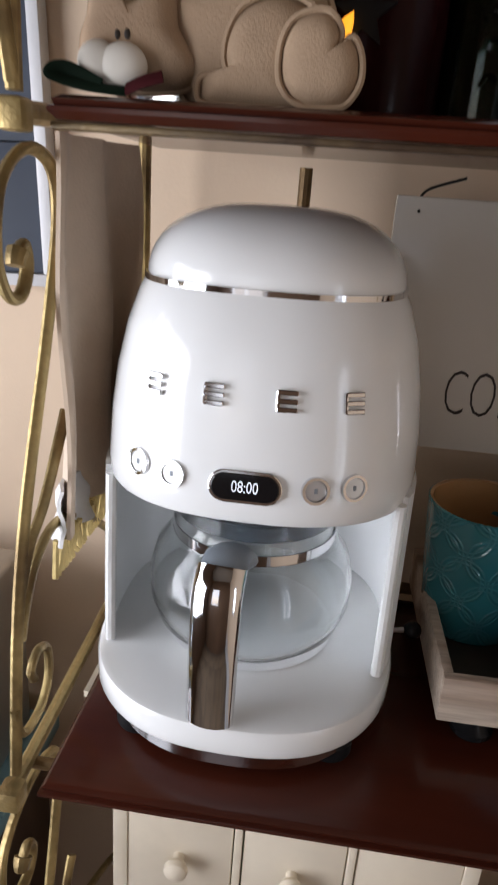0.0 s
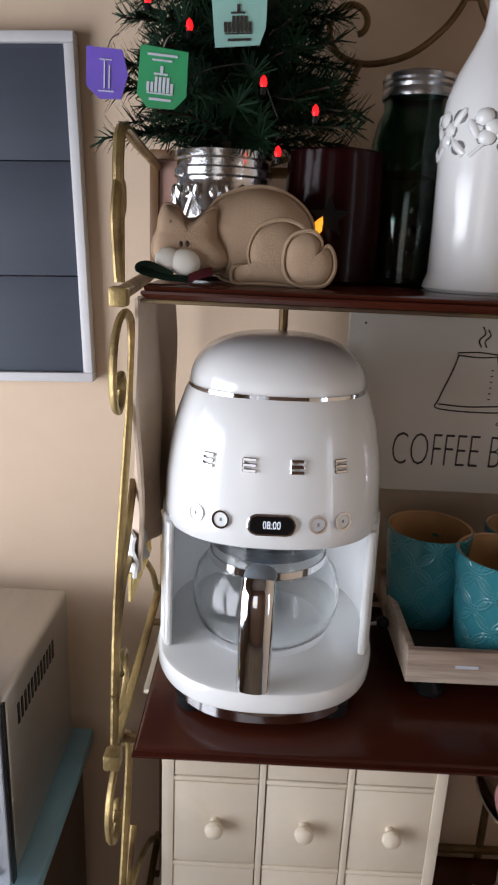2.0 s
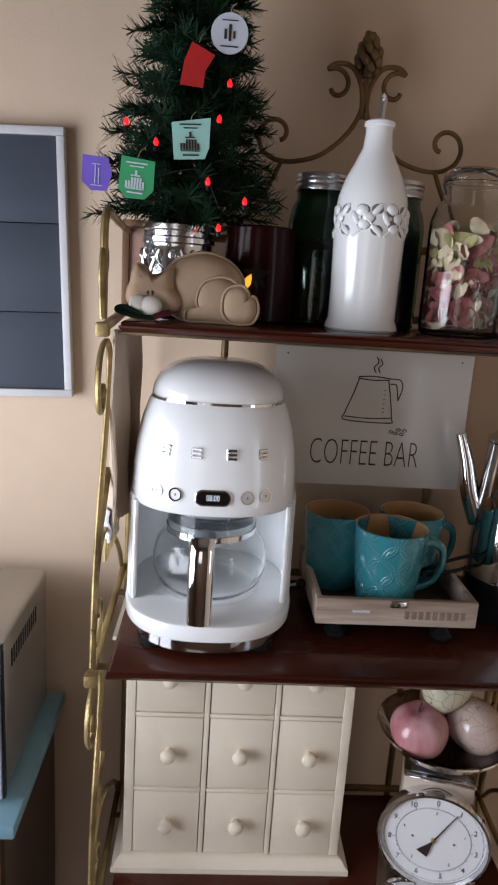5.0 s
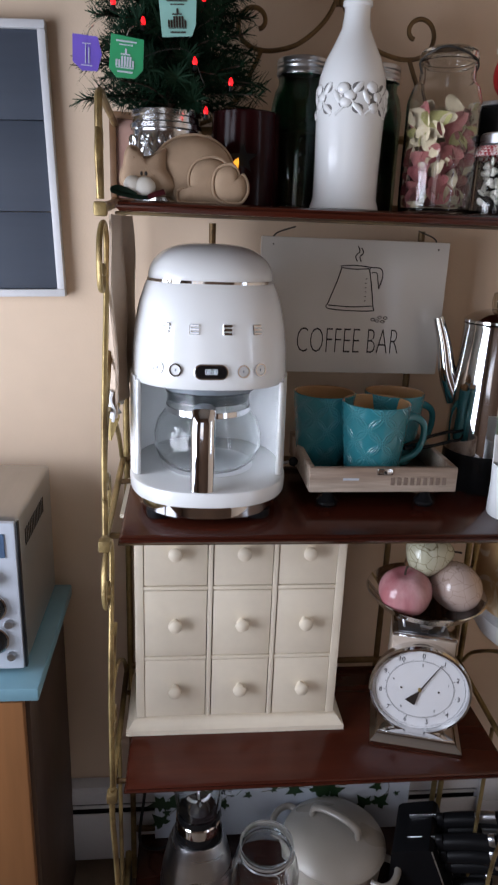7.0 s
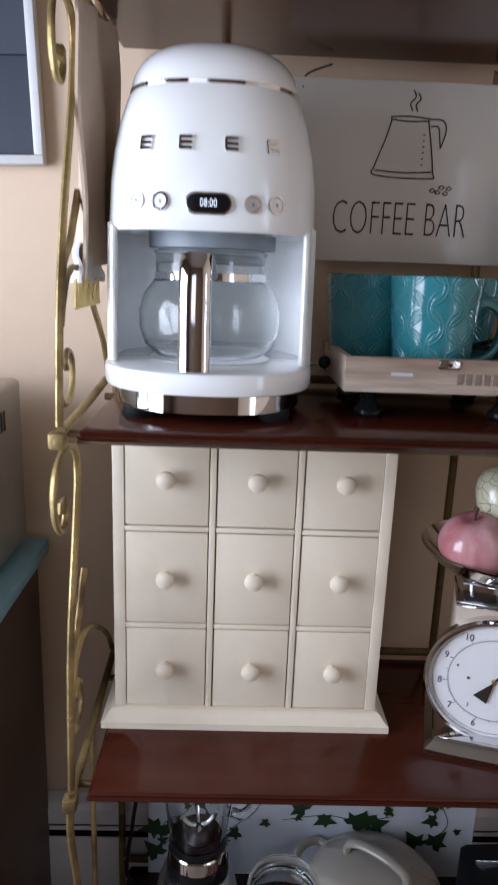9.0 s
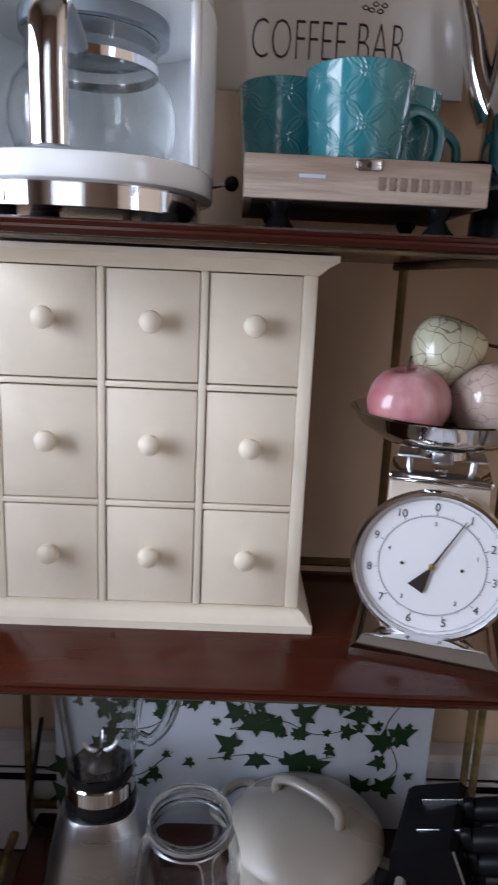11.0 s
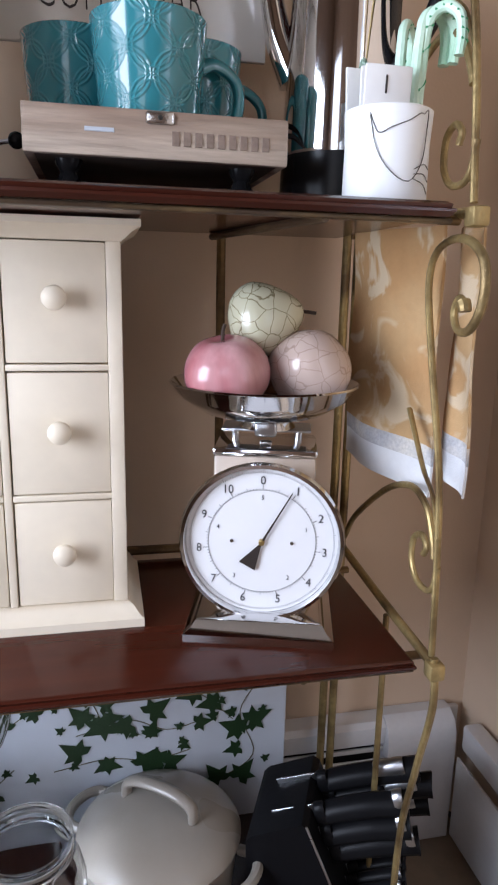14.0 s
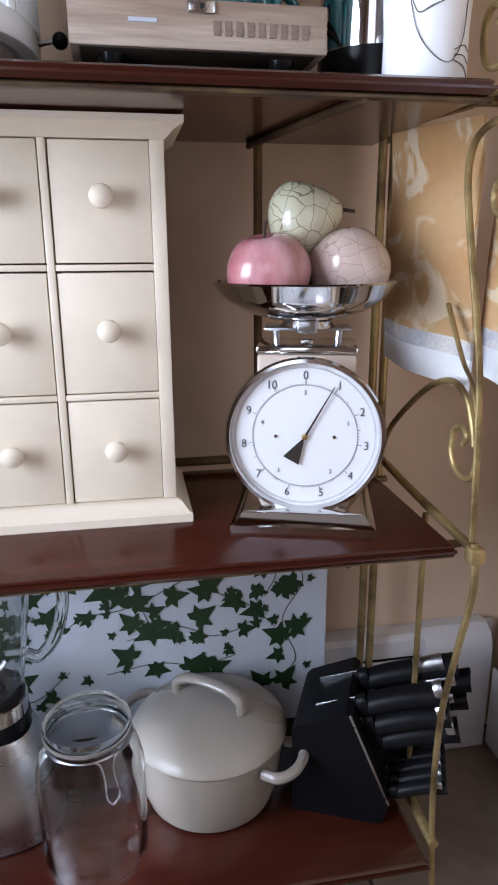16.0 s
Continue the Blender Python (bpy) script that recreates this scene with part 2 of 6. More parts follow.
def petal_glaze():
    """Turquoise glaze with a raised net of overlapping rings, laid out on the mug's own wrap."""
    m = mat("turquoise_glaze", (0.03, 0.20, 0.235), 0.16, vary=0.05, scale=14, bump=0, second=(0.015, 0.125, 0.15), amount=0.6, coat=0.5)
    t = m.node_tree
    b = t.nodes["Principled BSDF"]
    uv = t.nodes.new("ShaderNodeUVMap")
    heights = []
    for ox, oy in ((0, 0), (0.5, 0.5)):
        a = t.nodes.new("ShaderNodeVectorMath")
        a.operation = "ADD"
        a.inputs[1].default_value = (ox, oy, 0)
        f = t.nodes.new("ShaderNodeVectorMath")
        f.operation = "FRACTION"
        d = t.nodes.new("ShaderNodeVectorMath")
        d.operation = "DISTANCE"
        d.inputs[1].default_value = (0.5, 0.5, 0)
        t.links.new(uv.outputs[0], a.inputs[0])
        t.links.new(a.outputs[0], f.inputs[0])
        t.links.new(f.outputs[0], d.inputs[0])
        for radius in (0.47, 0.38):
            s = t.nodes.new("ShaderNodeMath")
            s.operation, s.inputs[1].default_value = "SUBTRACT", radius
            ab = t.nodes.new("ShaderNodeMath")
            ab.operation = "ABSOLUTE"
            mr = t.nodes.new("ShaderNodeMapRange")
            mr.inputs["From Min"].default_value, mr.inputs["From Max"].default_value = 0.0, 0.04
            mr.inputs["To Min"].default_value, mr.inputs["To Max"].default_value = 1.0, 0.0
            t.links.new(d.outputs["Value"], s.inputs[0])
            t.links.new(s.outputs[0], ab.inputs[0])
            t.links.new(ab.outputs[0], mr.inputs[0])
            heights.append(mr.outputs[0])
    top = heights[0]
    for h in heights[1:]:
        mx = t.nodes.new("ShaderNodeMath")
        mx.operation = "MAXIMUM"
        t.links.new(top, mx.inputs[0])
        t.links.new(h, mx.inputs[1])
        top = mx.outputs[0]
    bn = t.nodes.new("ShaderNodeBump")
    bn.inputs["Strength"].default_value, bn.inputs["Distance"].default_value = 0.7, 0.0015
    t.links.new(top, bn.inputs["Height"])
    t.links.new(bn.outputs[0], b.inputs["Normal"])
    mix = t.nodes.new("ShaderNodeMix")
    mix.data_type = "RGBA"
    old = b.inputs["Base Color"].links[0].from_socket
    t.links.new(old, mix.inputs["A"])
    mix.inputs["B"].default_value = (0.07, 0.28, 0.31, 1)
    half = t.nodes.new("ShaderNodeMath")
    half.operation, half.inputs[1].default_value = "MULTIPLY", 0.5
    t.links.new(top, half.inputs[0])
    t.links.new(half.outputs[0], mix.inputs["Factor"])
    t.links.new(mix.outputs["Result"], b.inputs["Base Color"])
    return m


TURQ = petal_glaze()


def printed_cloth():
    """Gold and white scroll-patterned tea towel cloth."""
    m = mat("gold_patterned_cloth", (0.50, 0.32, 0.15), 0.85, vary=0.1, scale=30, bump=0.2, bump_scale=500, second=(0.46, 0.25, 0.10), amount=0.9, sheen=0.1)
    t = m.node_tree
    b = t.nodes["Principled BSDF"]
    n = t.nodes.new("ShaderNodeTexNoise")
    n.inputs["Scale"].default_value, n.inputs["Detail"].default_value, n.inputs["Distortion"].default_value = 15, 3, 2.2
    r = t.nodes.new("ShaderNodeValToRGB")
    r.color_ramp.elements[0].position, r.color_ramp.elements[1].position = 0.52, 0.60
    co = t.nodes.new("ShaderNodeTexCoord")
    t.links.new(co.outputs["Object"], n.inputs["Vector"])
    t.links.new(n.outputs[0], r.inputs[0])
    mix = t.nodes.new("ShaderNodeMix")
    mix.data_type = "RGBA"
    old = b.inputs["Base Color"].links[0].from_socket
    t.links.new(old, mix.inputs["A"])
    mix.inputs["B"].default_value = (0.60, 0.47, 0.31, 1)
    t.links.new(r.outputs[0], mix.inputs["Factor"])
    t.links.new(mix.outputs["Result"], b.inputs["Base Color"])
    return m


TOWEL = printed_cloth()
TOWELW = mat("white_towel_border", (0.70, 0.70, 0.70), 0.9, vary=0.06, scale=40, bump=0.2, bump_scale=500, second=(0.45, 0.48, 0.55), amount=0.3)
TOWELB = mat("grey_blue_towel_band", (0.42, 0.42, 0.44), 0.9, vary=0.3, scale=90, bump=0.2, second=(0.66, 0.62, 0.55), amount=0.9)
TOWELL = mat("taupe_towel_cloth", (0.60, 0.48, 0.37), 0.9, vary=0.08, scale=20, bump=0.2, bump_scale=400, second=(0.38, 0.27, 0.19), amount=0.5, sheen=0.2)
FRINGE = mat("yellow_cotton_fringe", (0.62, 0.47, 0.20), 0.95, vary=0.2, scale=60, bump=0.4)


# ---- building helpers ----
def part(name, bm, material, parent=None, label="", smooth=True):
    """Links a bmesh as one mesh object, under a thing or a part."""
    me = bpy.data.meshes.new(name)
    bmesh.ops.recalc_face_normals(bm, faces=bm.faces)
    if smooth:
        for f in bm.faces:
            f.smooth = True
        for e in bm.edges:
            if len(e.link_faces) == 2 and e.calc_face_angle(0.0) > 0.6:
                e.smooth = False
    bm.to_mesh(me)
    bm.free()
    me.materials.append(material)
    ob = new(name, me)
    ob.parent = parent
    if material.name in ("clear_glass", "clear_grey_plastic"):
        ob.visible_shadow = False  # thin clear glass lets the daylight through
    return tagged(ob, label=label)


def thing(name, place, label, category, turn=0.0, group=""):
    ob = new(name)
    ob.matrix_basis = pose(*place, 0, 0, turn)
    ob.empty_display_size = 0.02
    return tagged(ob, label, category, group)


def box(x0, x1, y0, y1, z0, z1, bevel=0.002, segments=2, bm=None):
    b = bmesh.new()
    bmesh.ops.create_cube(b, size=1)
    for v in b.verts:
        v.co = Vector(((x0 + x1) / 2 + v.co.x * (x1 - x0), (y0 + y1) / 2 + v.co.y * (y1 - y0), (z0 + z1) / 2 + v.co.z * (z1 - z0)))
    if bevel:
        bmesh.ops.bevel(b, geom=b.edges[:], offset=bevel, segments=segments, affect="EDGES", profile=0.5)
    if bm is None:
        return b
    join(bm, b)
    return bm


def join(bm, other, m=None):
    """Adds the other bmesh to bm, moved by m."""
    me = bpy.data.meshes.new("joined")
    other.to_mesh(me)
    other.free()
    if m:
        me.transform(m)
    bm.from_mesh(me)
    bpy.data.meshes.remove(me)
    return bm


def rings(loops, closed=True, caps=True):
    """Skins a row of loops of points."""
    b = bmesh.new()
    vs = [[b.verts.new(p) for p in loop] for loop in loops]
    n = len(loops[0])
    for a, c in zip(vs, vs[1:]):
        for i in range(n if closed else n - 1):
            j = (i + 1) % n
            b.faces.new((a[i], a[j], c[j], c[i]))
    if caps and closed:
        b.faces.new(vs[0][::-1])
        b.faces.new(vs[-1])
    return b


def lathe(profile, segments=48, caps=False, place=(0, 0, 0), uv=False):
    """Turns a profile of (radius, height) round the upright axis."""
    x, y, z = place
    loops = [[(x + max(r, 1e-5) * math.cos(2 * math.pi * i / segments), y + max(r, 1e-5) * math.sin(2 * math.pi * i / segments), z + h) for i in range(segments)]
             for r, h in profile]
    b = rings(loops, True, caps)
    bmesh.ops.remove_doubles(b, verts=b.verts[:], dist=2e-5)
    return b


def oval(a, b_, n, z, cx=0.0, cy=0.0, count=64):
    """A superellipse loop at height z."""
    out = []
    for i in range(count):
        t = 2 * math.pi * i / count
        c, s = math.cos(t), math.sin(t)
        out.append((cx + a * math.copysign(abs(c) ** (2 / n), c), cy + b_ * math.copysign(abs(s) ** (2 / n), s), z))
    return out


def glide(points, steps=8):
    """A smooth run through the points."""
    p = [Vector(q) for q in points]
    p = [2 * p[0] - p[1], *p, 2 * p[-1] - p[-2]]
    out = []
    for a, b, c, d in zip(p, p[1:], p[2:], p[3:]):
        for k in range(steps):
            t = k / steps
            out.append(0.5 * (2 * b + (c - a) * t + (2 * a - 5 * b + 4 * c - d) * t * t + (3 * b - a - 3 * c + d) * t ** 3))
    out.append(p[-2])
    return out


def tube(points, radius, sides=10, steps=8, flat=1.0, taper=None, caps=True, wide=None):
    """A rod along a smooth run; taper gives the radius at both ends; flat squeezes its section."""
    line = glide(points, steps)
    loops, up = [], Vector(wide) if wide else None
    for i, p in enumerate(line):
        way = (line[min(i + 1, len(line) - 1)] - line[max(i - 1, 0)]).normalized()
        if up is None:
            up = way.orthogonal().normalized()
        up = (up - way * up.dot(way)).normalized()
        side = way.cross(up)
        f = i / (len(line) - 1)
        r = radius if taper is None else taper[0] + (taper[1] - taper[0]) * f
        loops.append([p + up * r * math.cos(2 * math.pi * k / sides) + side * r * flat * math.sin(2 * math.pi * k / sides) for k in range(sides)])
    return rings(loops, True, caps)


def spiral(cx, cz, r0, r1, a0, a1, count=14):
    """Points of a scroll in a plane: (u, w) pairs from angle a0 to a1."""
    out = []
    for i in range(count + 1):
        f = i / count
        a, r = radians(a0 + (a1 - a0) * f), r0 + (r1 - r0) * f
        out.append((cx + r * math.cos(a), cz + r * math.sin(a)))
    return out


def letters(name, text, size, material, parent, m, squeeze=1.0, thick=0.0004, offset=0.0):
    """Writing as a flat raised mesh, standing at the pose m."""
    cu = bpy.data.curves.new(name, "FONT")
    cu.body, cu.size, cu.extrude, cu.align_x, cu.align_y, cu.offset = text, size, thick, "CENTER", "CENTER", offset
    cu.resolution_u = 3
    tmp = bpy.data.objects.new("writing", cu)
    me = bpy.data.meshes.new_from_object(tmp)
    bpy.data.objects.remove(tmp)
    me.transform(m @ Matrix.Diagonal((squeeze, 1, 1, 1)))
    me.materials.clear()
    me.materials.append(material)
    ob = new(name, me)
    ob.parent = parent
    return ob


FACE = pose(0, 0, 0, 90, 0, 0)  # turns flat writing to face -y

# ---- room ----
FLOOR_Z, WALL_Y, RIGHT_X, LEFT_X, FRONT_Y, CEIL_Z = -0.05, 0.345, 0.885, -0.82, -1.5, 2.45


def wall(name, bm, material=WALL, label="plain beige painted wall"):
    return tagged(part(name, bm, material, smooth=False), label, "wall", kind="structure")


wall("wall_north", box(LEFT_X - 0.12, RIGHT_X + 0.12, WALL_Y, WALL_Y + 0.12, FLOOR_Z, CEIL_Z, 0))


def pierced(axis, at, thick, a0, a1, o0, o1, z0, z1):
    """A wall with one window opening; axis x runs along x at y = at, axis y along y at x = at."""
    bm = bmesh.new()
    for p0, p1, q0, q1 in ((a0, o0, FLOOR_Z, CEIL_Z), (o1, a1, FLOOR_Z, CEIL_Z), (o0, o1, FLOOR_Z, z0), (o0, o1, z1, CEIL_Z)):
        if axis == "x":
            box(p0, p1, at - thick, at, q0, q1, 0, bm=bm)
        else:
            box(at, at + thick, p0, p1, q0, q1, 0, bm=bm)
    return bm


# west and south walls are out of view, dark so they bounce little light
wall("wall_west", pierced("y", LEFT_X - 0.12, 0.12, FRONT_Y, WALL_Y, -0.96, 0.06, 0.52, 1.50), DARK_WALL, "unseen dark brown wall that cuts bounced light")
wall("wall_south", pierced("x", FRONT_Y, 0.12, LEFT_X - 0.12, RIGHT_X + 0.12, -0.50, 0.0, 0.78, 1.70), DARK_WALL, "unseen dark brown wall that cuts bounced light")
wall("wall_east", pierced("y", RIGHT_X, 0.12, FRONT_Y, WALL_Y, -0.86, -0.54, 0.62, 1.48))


def window(name, axis, at, o0, o1, z0, z1):
    w = thing(name, (0, 0, 0), "white framed window with clear panes", "window")
    tagged(w, kind="structure")
    mid, half = (o0 + o1) / 2, (z0 + z1) / 2
    for nm, p0, p1, q0, q1 in (("window_frame", o0, o0 + 0.04, z0, z1), ("window_frame", o1 - 0.04, o1, z0, z1), ("window_frame", o0 + 0.04, o1 - 0.04, z0, z0 + 0.04),
                               ("window_frame", o0 + 0.04, o1 - 0.04, z1 - 0.04, z1), ("glazing_bar", o0 + 0.04, o1 - 0.04, half - 0.02, half + 0.02),
                               ("glazing_bar", mid - 0.012, mid + 0.012, z0 + 0.04, half - 0.02), ("glazing_bar", mid - 0.012, mid + 0.012, half + 0.02, z1 - 0.04)):
        if axis == "x":
            part(nm, box(p0, p1, at - 0.05, at - 0.01, q0, q1, 0.003), TRIMW, w)
        else:
            part(nm, box(at + 0.01, at + 0.05, p0, p1, q0, q1, 0.003), TRIMW, w)
    return w


window("window_1", "x", FRONT_Y, -0.50, 0.0, 0.78, 1.70)
window("window_3", "y", LEFT_X - 0.06, -0.96, 0.06, 0.52, 1.50)
window("window_2", "y", RIGHT_X, -0.86, -0.54, 0.62, 1.48)
tagged(part("ceiling", box(LEFT_X - 0.12, RIGHT_X + 0.12, FRONT_Y - 0.12, WALL_Y + 0.12, CEIL_Z, CEIL_Z + 0.1, 0), CEIL, smooth=False), "unseen tan ceiling, darkened to cut bounced light", "ceiling", kind="structure")
floor = tagged(part("floor", box(LEFT_X - 0.12, RIGHT_X + 0.12, FRONT_Y - 0.12, WALL_Y + 0.12, FLOOR_Z - 0.1, FLOOR_Z - 0.004, 0), GROUT, smooth=False),
               "brown stone tile floor with grey joints", "floor", kind="structure")

# ---- baker's rack ----
S1, S2, S3, S4 = 1.308, 0.885, 0.468, 0.07
RX0, RX1, BACK = -0.018, 0.632, 0.275
TOP_FRONT = 0.055  # the top shelf stands back from the two below it
rack = thing("bakers_rack", (0, 0, FLOOR_Z), "antique gold wrought iron baker's rack with dark mahogany shelves", "rack")


def up(bm):
    """Brings a part built in world places into the rack's own frame."""
    bmesh.ops.translate(bm, verts=bm.verts[:], vec=(0, 0, -FLOOR_Z))
    return bm


def moulded_board(x0, x1, y0, y1, z1, thick):
    """A shelf board with a stepped, rounded front and ends."""
    prof = ((0.004, -thick), (0.0, -thick + 0.004), (0.0, -thick * 0.5), (0.003, -thick * 0.42), (0.002, -thick * 0.2), (0.006, 0.0))
    return rings([[(x0 + d, y0 + d, z1 + h), (x1 - d, y0 + d, z1 + h), (x1 - d, y1, z1 + h), (x0 + d, y1, z1 + h)] for d, h in prof])


for z, near, depth in ((S1, TOP_FRONT, 0.282), (S2, 0.0, 0.285), (S3, 0.0, 0.285), (S4, 0.0, 0.285)):
    part("shelf", up(moulded_board(0, 0.613, near, depth, z, 0.0125)), SHELF, rack, "dark red mahogany board with a moulded edge")
    part("front_rail", up(box(-0.002, 0.615, near + 0.008, near + 0.020, z - 0.0170, z - 0.0130, 0.0015)), WORN, rack)
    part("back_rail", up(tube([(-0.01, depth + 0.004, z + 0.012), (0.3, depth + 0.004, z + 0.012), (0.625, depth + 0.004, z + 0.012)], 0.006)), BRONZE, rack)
for x in (RX0 + 0.006, 0.128, 0.468, RX1 - 0.006, RX1 + 0.009):
    top = S1 + 0.11 if x in (RX0 + 0.006, RX1 + 0.009) else S1 - 0.02
    foot_z = S3 - 0.02 if 0 < x < 0.5 else FLOOR_Z + 0.001
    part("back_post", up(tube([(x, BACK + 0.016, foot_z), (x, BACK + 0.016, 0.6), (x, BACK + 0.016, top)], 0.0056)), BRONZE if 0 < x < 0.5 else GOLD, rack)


def lean(y, z):
    """The rack's front slopes back between the second shelf and the top one."""
    f = max(0.0, min(1.0, (z - S2 - 0.05) / (S1 - S2 - 0.05)))
    return y + TOP_FRONT * f * max(0.0, 1 - y / BACK)


def rod(name, x, pts, r, material=GOLD, taper=None, flat=1.0):
    part(name, up(tube([(x, lean(y, z), z) for y, z in pts], r, taper=taper, flat=flat)), material, rack)


def end_bay(x, z0, z1):
    """Front post with its crook and scroll, the inner arch and the rail along the shelf's end."""
    k = (z1 - z0) / 0.41
    crook = [(0.008, z0), (0.015, z0 + 0.106 * k), (0.026, z0 + 0.187 * k), (0.058, z0 + 0.290 * k), (0.076, z0 + 0.358 * k), (0.068, z0 + 0.390 * k), (0.040, z0 + 0.402 * k), (0.010, z0 + 0.400 * k),
             (-0.014, z0 + 0.386 * k), (-0.022, z0 + 0.364 * k), (-0.018, z0 + 0.340 * k), (-0.003, z0 + 0.323 * k), (0.015, z0 + 0.322 * k), (0.024, z0 + 0.336 * k), (0.018, z0 + 0.350 * k), (0.008, z0 + 0.346 * k)]
    rod("post", x, crook, 0.0042, flat=0.8)
    rod("scroll_tip", x, [(0.010, z0 + 0.347 * k), (0.007, z0 + 0.343 * k), (0.006, z0 + 0.339 * k)], 0.0068, taper=(0.0066, 0.0055))
    rod("inner_arch", x, [(0.26, z0 + 0.025), (0.225, z0 + 0.068), (0.14, z0 + 0.128), (0.081, z0 + 0.150), (0.045, z0 + 0.141), (0.028, z0 + 0.118), (0.020, z0 + 0.095)], 0.0036)
    drop = 0.0 if z0 < S2 else -0.040
    low = [(0.012, 0.090), (0.017, 0.068), (0.030, 0.058), (0.052, 0.060), (0.066, 0.076), (0.064, 0.100), (0.048, 0.109), (0.037, 0.101), (0.042, 0.091)]
    rod("scroll", x, [(y, z0 + h + drop) for y, h in low], 0.0033)
    rod("sprig", x, [(0.021, z0 + 0.128), (0.034, z0 + 0.155), (0.058, z0 + 0.176), (0.097, z0 + 0.227)], 0.004, taper=(0.003, 0.0046), flat=0.6)
    rod("end_rail", x, [(BACK + 0.012, z0 + 0.012), (0.14, z0 + 0.0), (0.004, z0 - 0.008)], 0.0050)
    for y in (0.03, 0.24):
        a, b = (0.0, x) if x < 0 else (x, 0.613)
        part("bracket", up(tube([(min(a, b), y, z0 - 0.012), ((a + b) / 2, y, z0 - 0.012), (max(a, b), y, z0 - 0.012)], 0.0045)), BRONZE, rack)
    part("joint", up(box(x - 0.008, x + 0.008, -0.008, 0.009, z0 - 0.020, z0 - 0.003, 0.003)), GOLD, rack)


for x in (RX0, RX1):
    end_bay(x, S3, S2 - 0.02)
    end_bay(x, S2, S1 - 0.02)
    # legs below the second shelf and the short hooks above the top one
    rod("leg", x, [(0.002, S3), (-0.003, S3 - 0.05), (0.018, S3 - 0.135), (0.040, S3 - 0.235), (0.042, S4 + 0.04), (0.022, FLOOR_Z + 0.03), (0.01, FLOOR_Z + 0.006)], 0.0047, flat=0.8)
    rod("leg_stay", x, [(0.115, S3 - 0.012), (0.113, 0.25), (0.112, S4 - 0.012)], 0.0036)
    rod("end_rail", x, [(0.24, S4 + 0.004), (0.13, S4 - 0.004), (0.03, S4 - 0.008)], 0.0065)
    rod("end_rail", x, [(BACK + 0.012, S1 + 0.006), (0.13, S1 - 0.004), (0.004, S1 - 0.01)], 0.0065)
    part("joint", up(box(x - 0.008, x + 0.008, TOP_FRONT - 0.008, TOP_FRONT + 0.009, S1 - 0.020, S1 - 0.003, 0.003)), GOLD, rack)
    hook = [(0.012, S1 + 0.052), (0.022, S1 + 0.06), (0.020, S1 + 0.078), (0.002, S1 + 0.078), (-0.012, S1 + 0.05), (0.0, S1 + 0.004)]
    rod("scroll", x, hook, 0.0046, flat=0.75)
    rod("upper_arm", x, [(0.002, S1), (0.004, S1 + 0.05), (0.006, S1 + 0.1), (0.03, S1 + 0.122), (0.12, S1 + 0.118), (BACK + 0.014, S1 + 0.11)], 0.0048)

# iron bars that carry the two middle boards from below
for z in (S2, S3):
    for xa, xb in ((0.505, 0.455),):
        part("cross_bar", up(tube([(xa, 0.012, z - 0.0165), ((xa + xb) / 2, 0.14, z - 0.0165), (xb, 0.28, z - 0.0165)], 0.004, sides=8)), WORN, rack)

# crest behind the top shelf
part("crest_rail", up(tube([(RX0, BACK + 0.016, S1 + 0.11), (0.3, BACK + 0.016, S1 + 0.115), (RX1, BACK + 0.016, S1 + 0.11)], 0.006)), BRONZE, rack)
for s in (-1, 1):
    cx = 0.307

    def crest(name, pts, r):
        part(name, up(tube([(cx + s * u * 0.89, BACK + 0.016, 1.534 + (w - 1.545) * 0.9) for u, w in pts], r)), BRONZE, rack)

    crest("crest_scroll", [(0.003, 1.615), (0.007, 1.660), (0.024, 1.688), (0.048, 1.692)] + spiral(0.048, 1.660, 0.027, 0.009, 60, 330, 10), 0.0034)
    crest("crest_sweep", [(0.003, 1.70), (0.002, 1.64), (0.02, 1.596), (0.06, 1.560), (0.10, 1.546), (0.132, 1.545)] + spiral(0.136, 1.583, 0.034, 0.009, 300, 600, 12), 0.0034)
    crest("crest_leg", [(0.125, 1.547), (0.14, 1.515), (0.165, 1.47), (0.20, 1.44), (0.26, 1.418)], 0.0034)
finial = part("finial", up(tube([(cx, BACK + 0.014, 1.650), (cx, BACK + 0.014, 1.680), (cx, BACK + 0.014, 1.703)], 0.007, taper=(0.008, 0.004))), BRONZE, rack, "cast leaf finial")
for i in range(26):
    a, h = i * 2.4, i / 25
    r = 0.018 * math.sin(math.pi * min(1, 0.25 + 0.75 * h)) + 0.004
    leaf = bmesh.new()
    bmesh.ops.create_icosphere(leaf, subdivisions=2, radius=1)
    leaf.transform(Matrix.Translation((cx + r * math.cos(a) * 0.7, BACK + 0.014 + r * math.sin(a) * 0.5, 1.659 + 0.044 * h)) @ pose(0, 0, 0, 30 * math.cos(a), 30 * math.sin(a), 0)
                   @ Matrix.Diagonal((0.006, 0.005, 0.009, 1)))
    part("finial_leaf", up(leaf), BRONZE, finial)

# ---- coffee maker ----
CM = (0.1215, 0.158, S2)
cm = thing("coffee_maker", CM, "glossy white retro drip coffee maker with chrome trim on the shelf", "coffee maker")
cm.matrix_basis = cm.matrix_basis @ Matrix.Diagonal((1, 1, 1.016, 1))
A, D = 0.1155, 0.119
part("foot_ring", rings([oval(A * 0.89, 0.117, 2.5, z, 0, -0.0105) for z in (0.0115, 0.033)]), CHROME, cm, "mirror chrome base band")
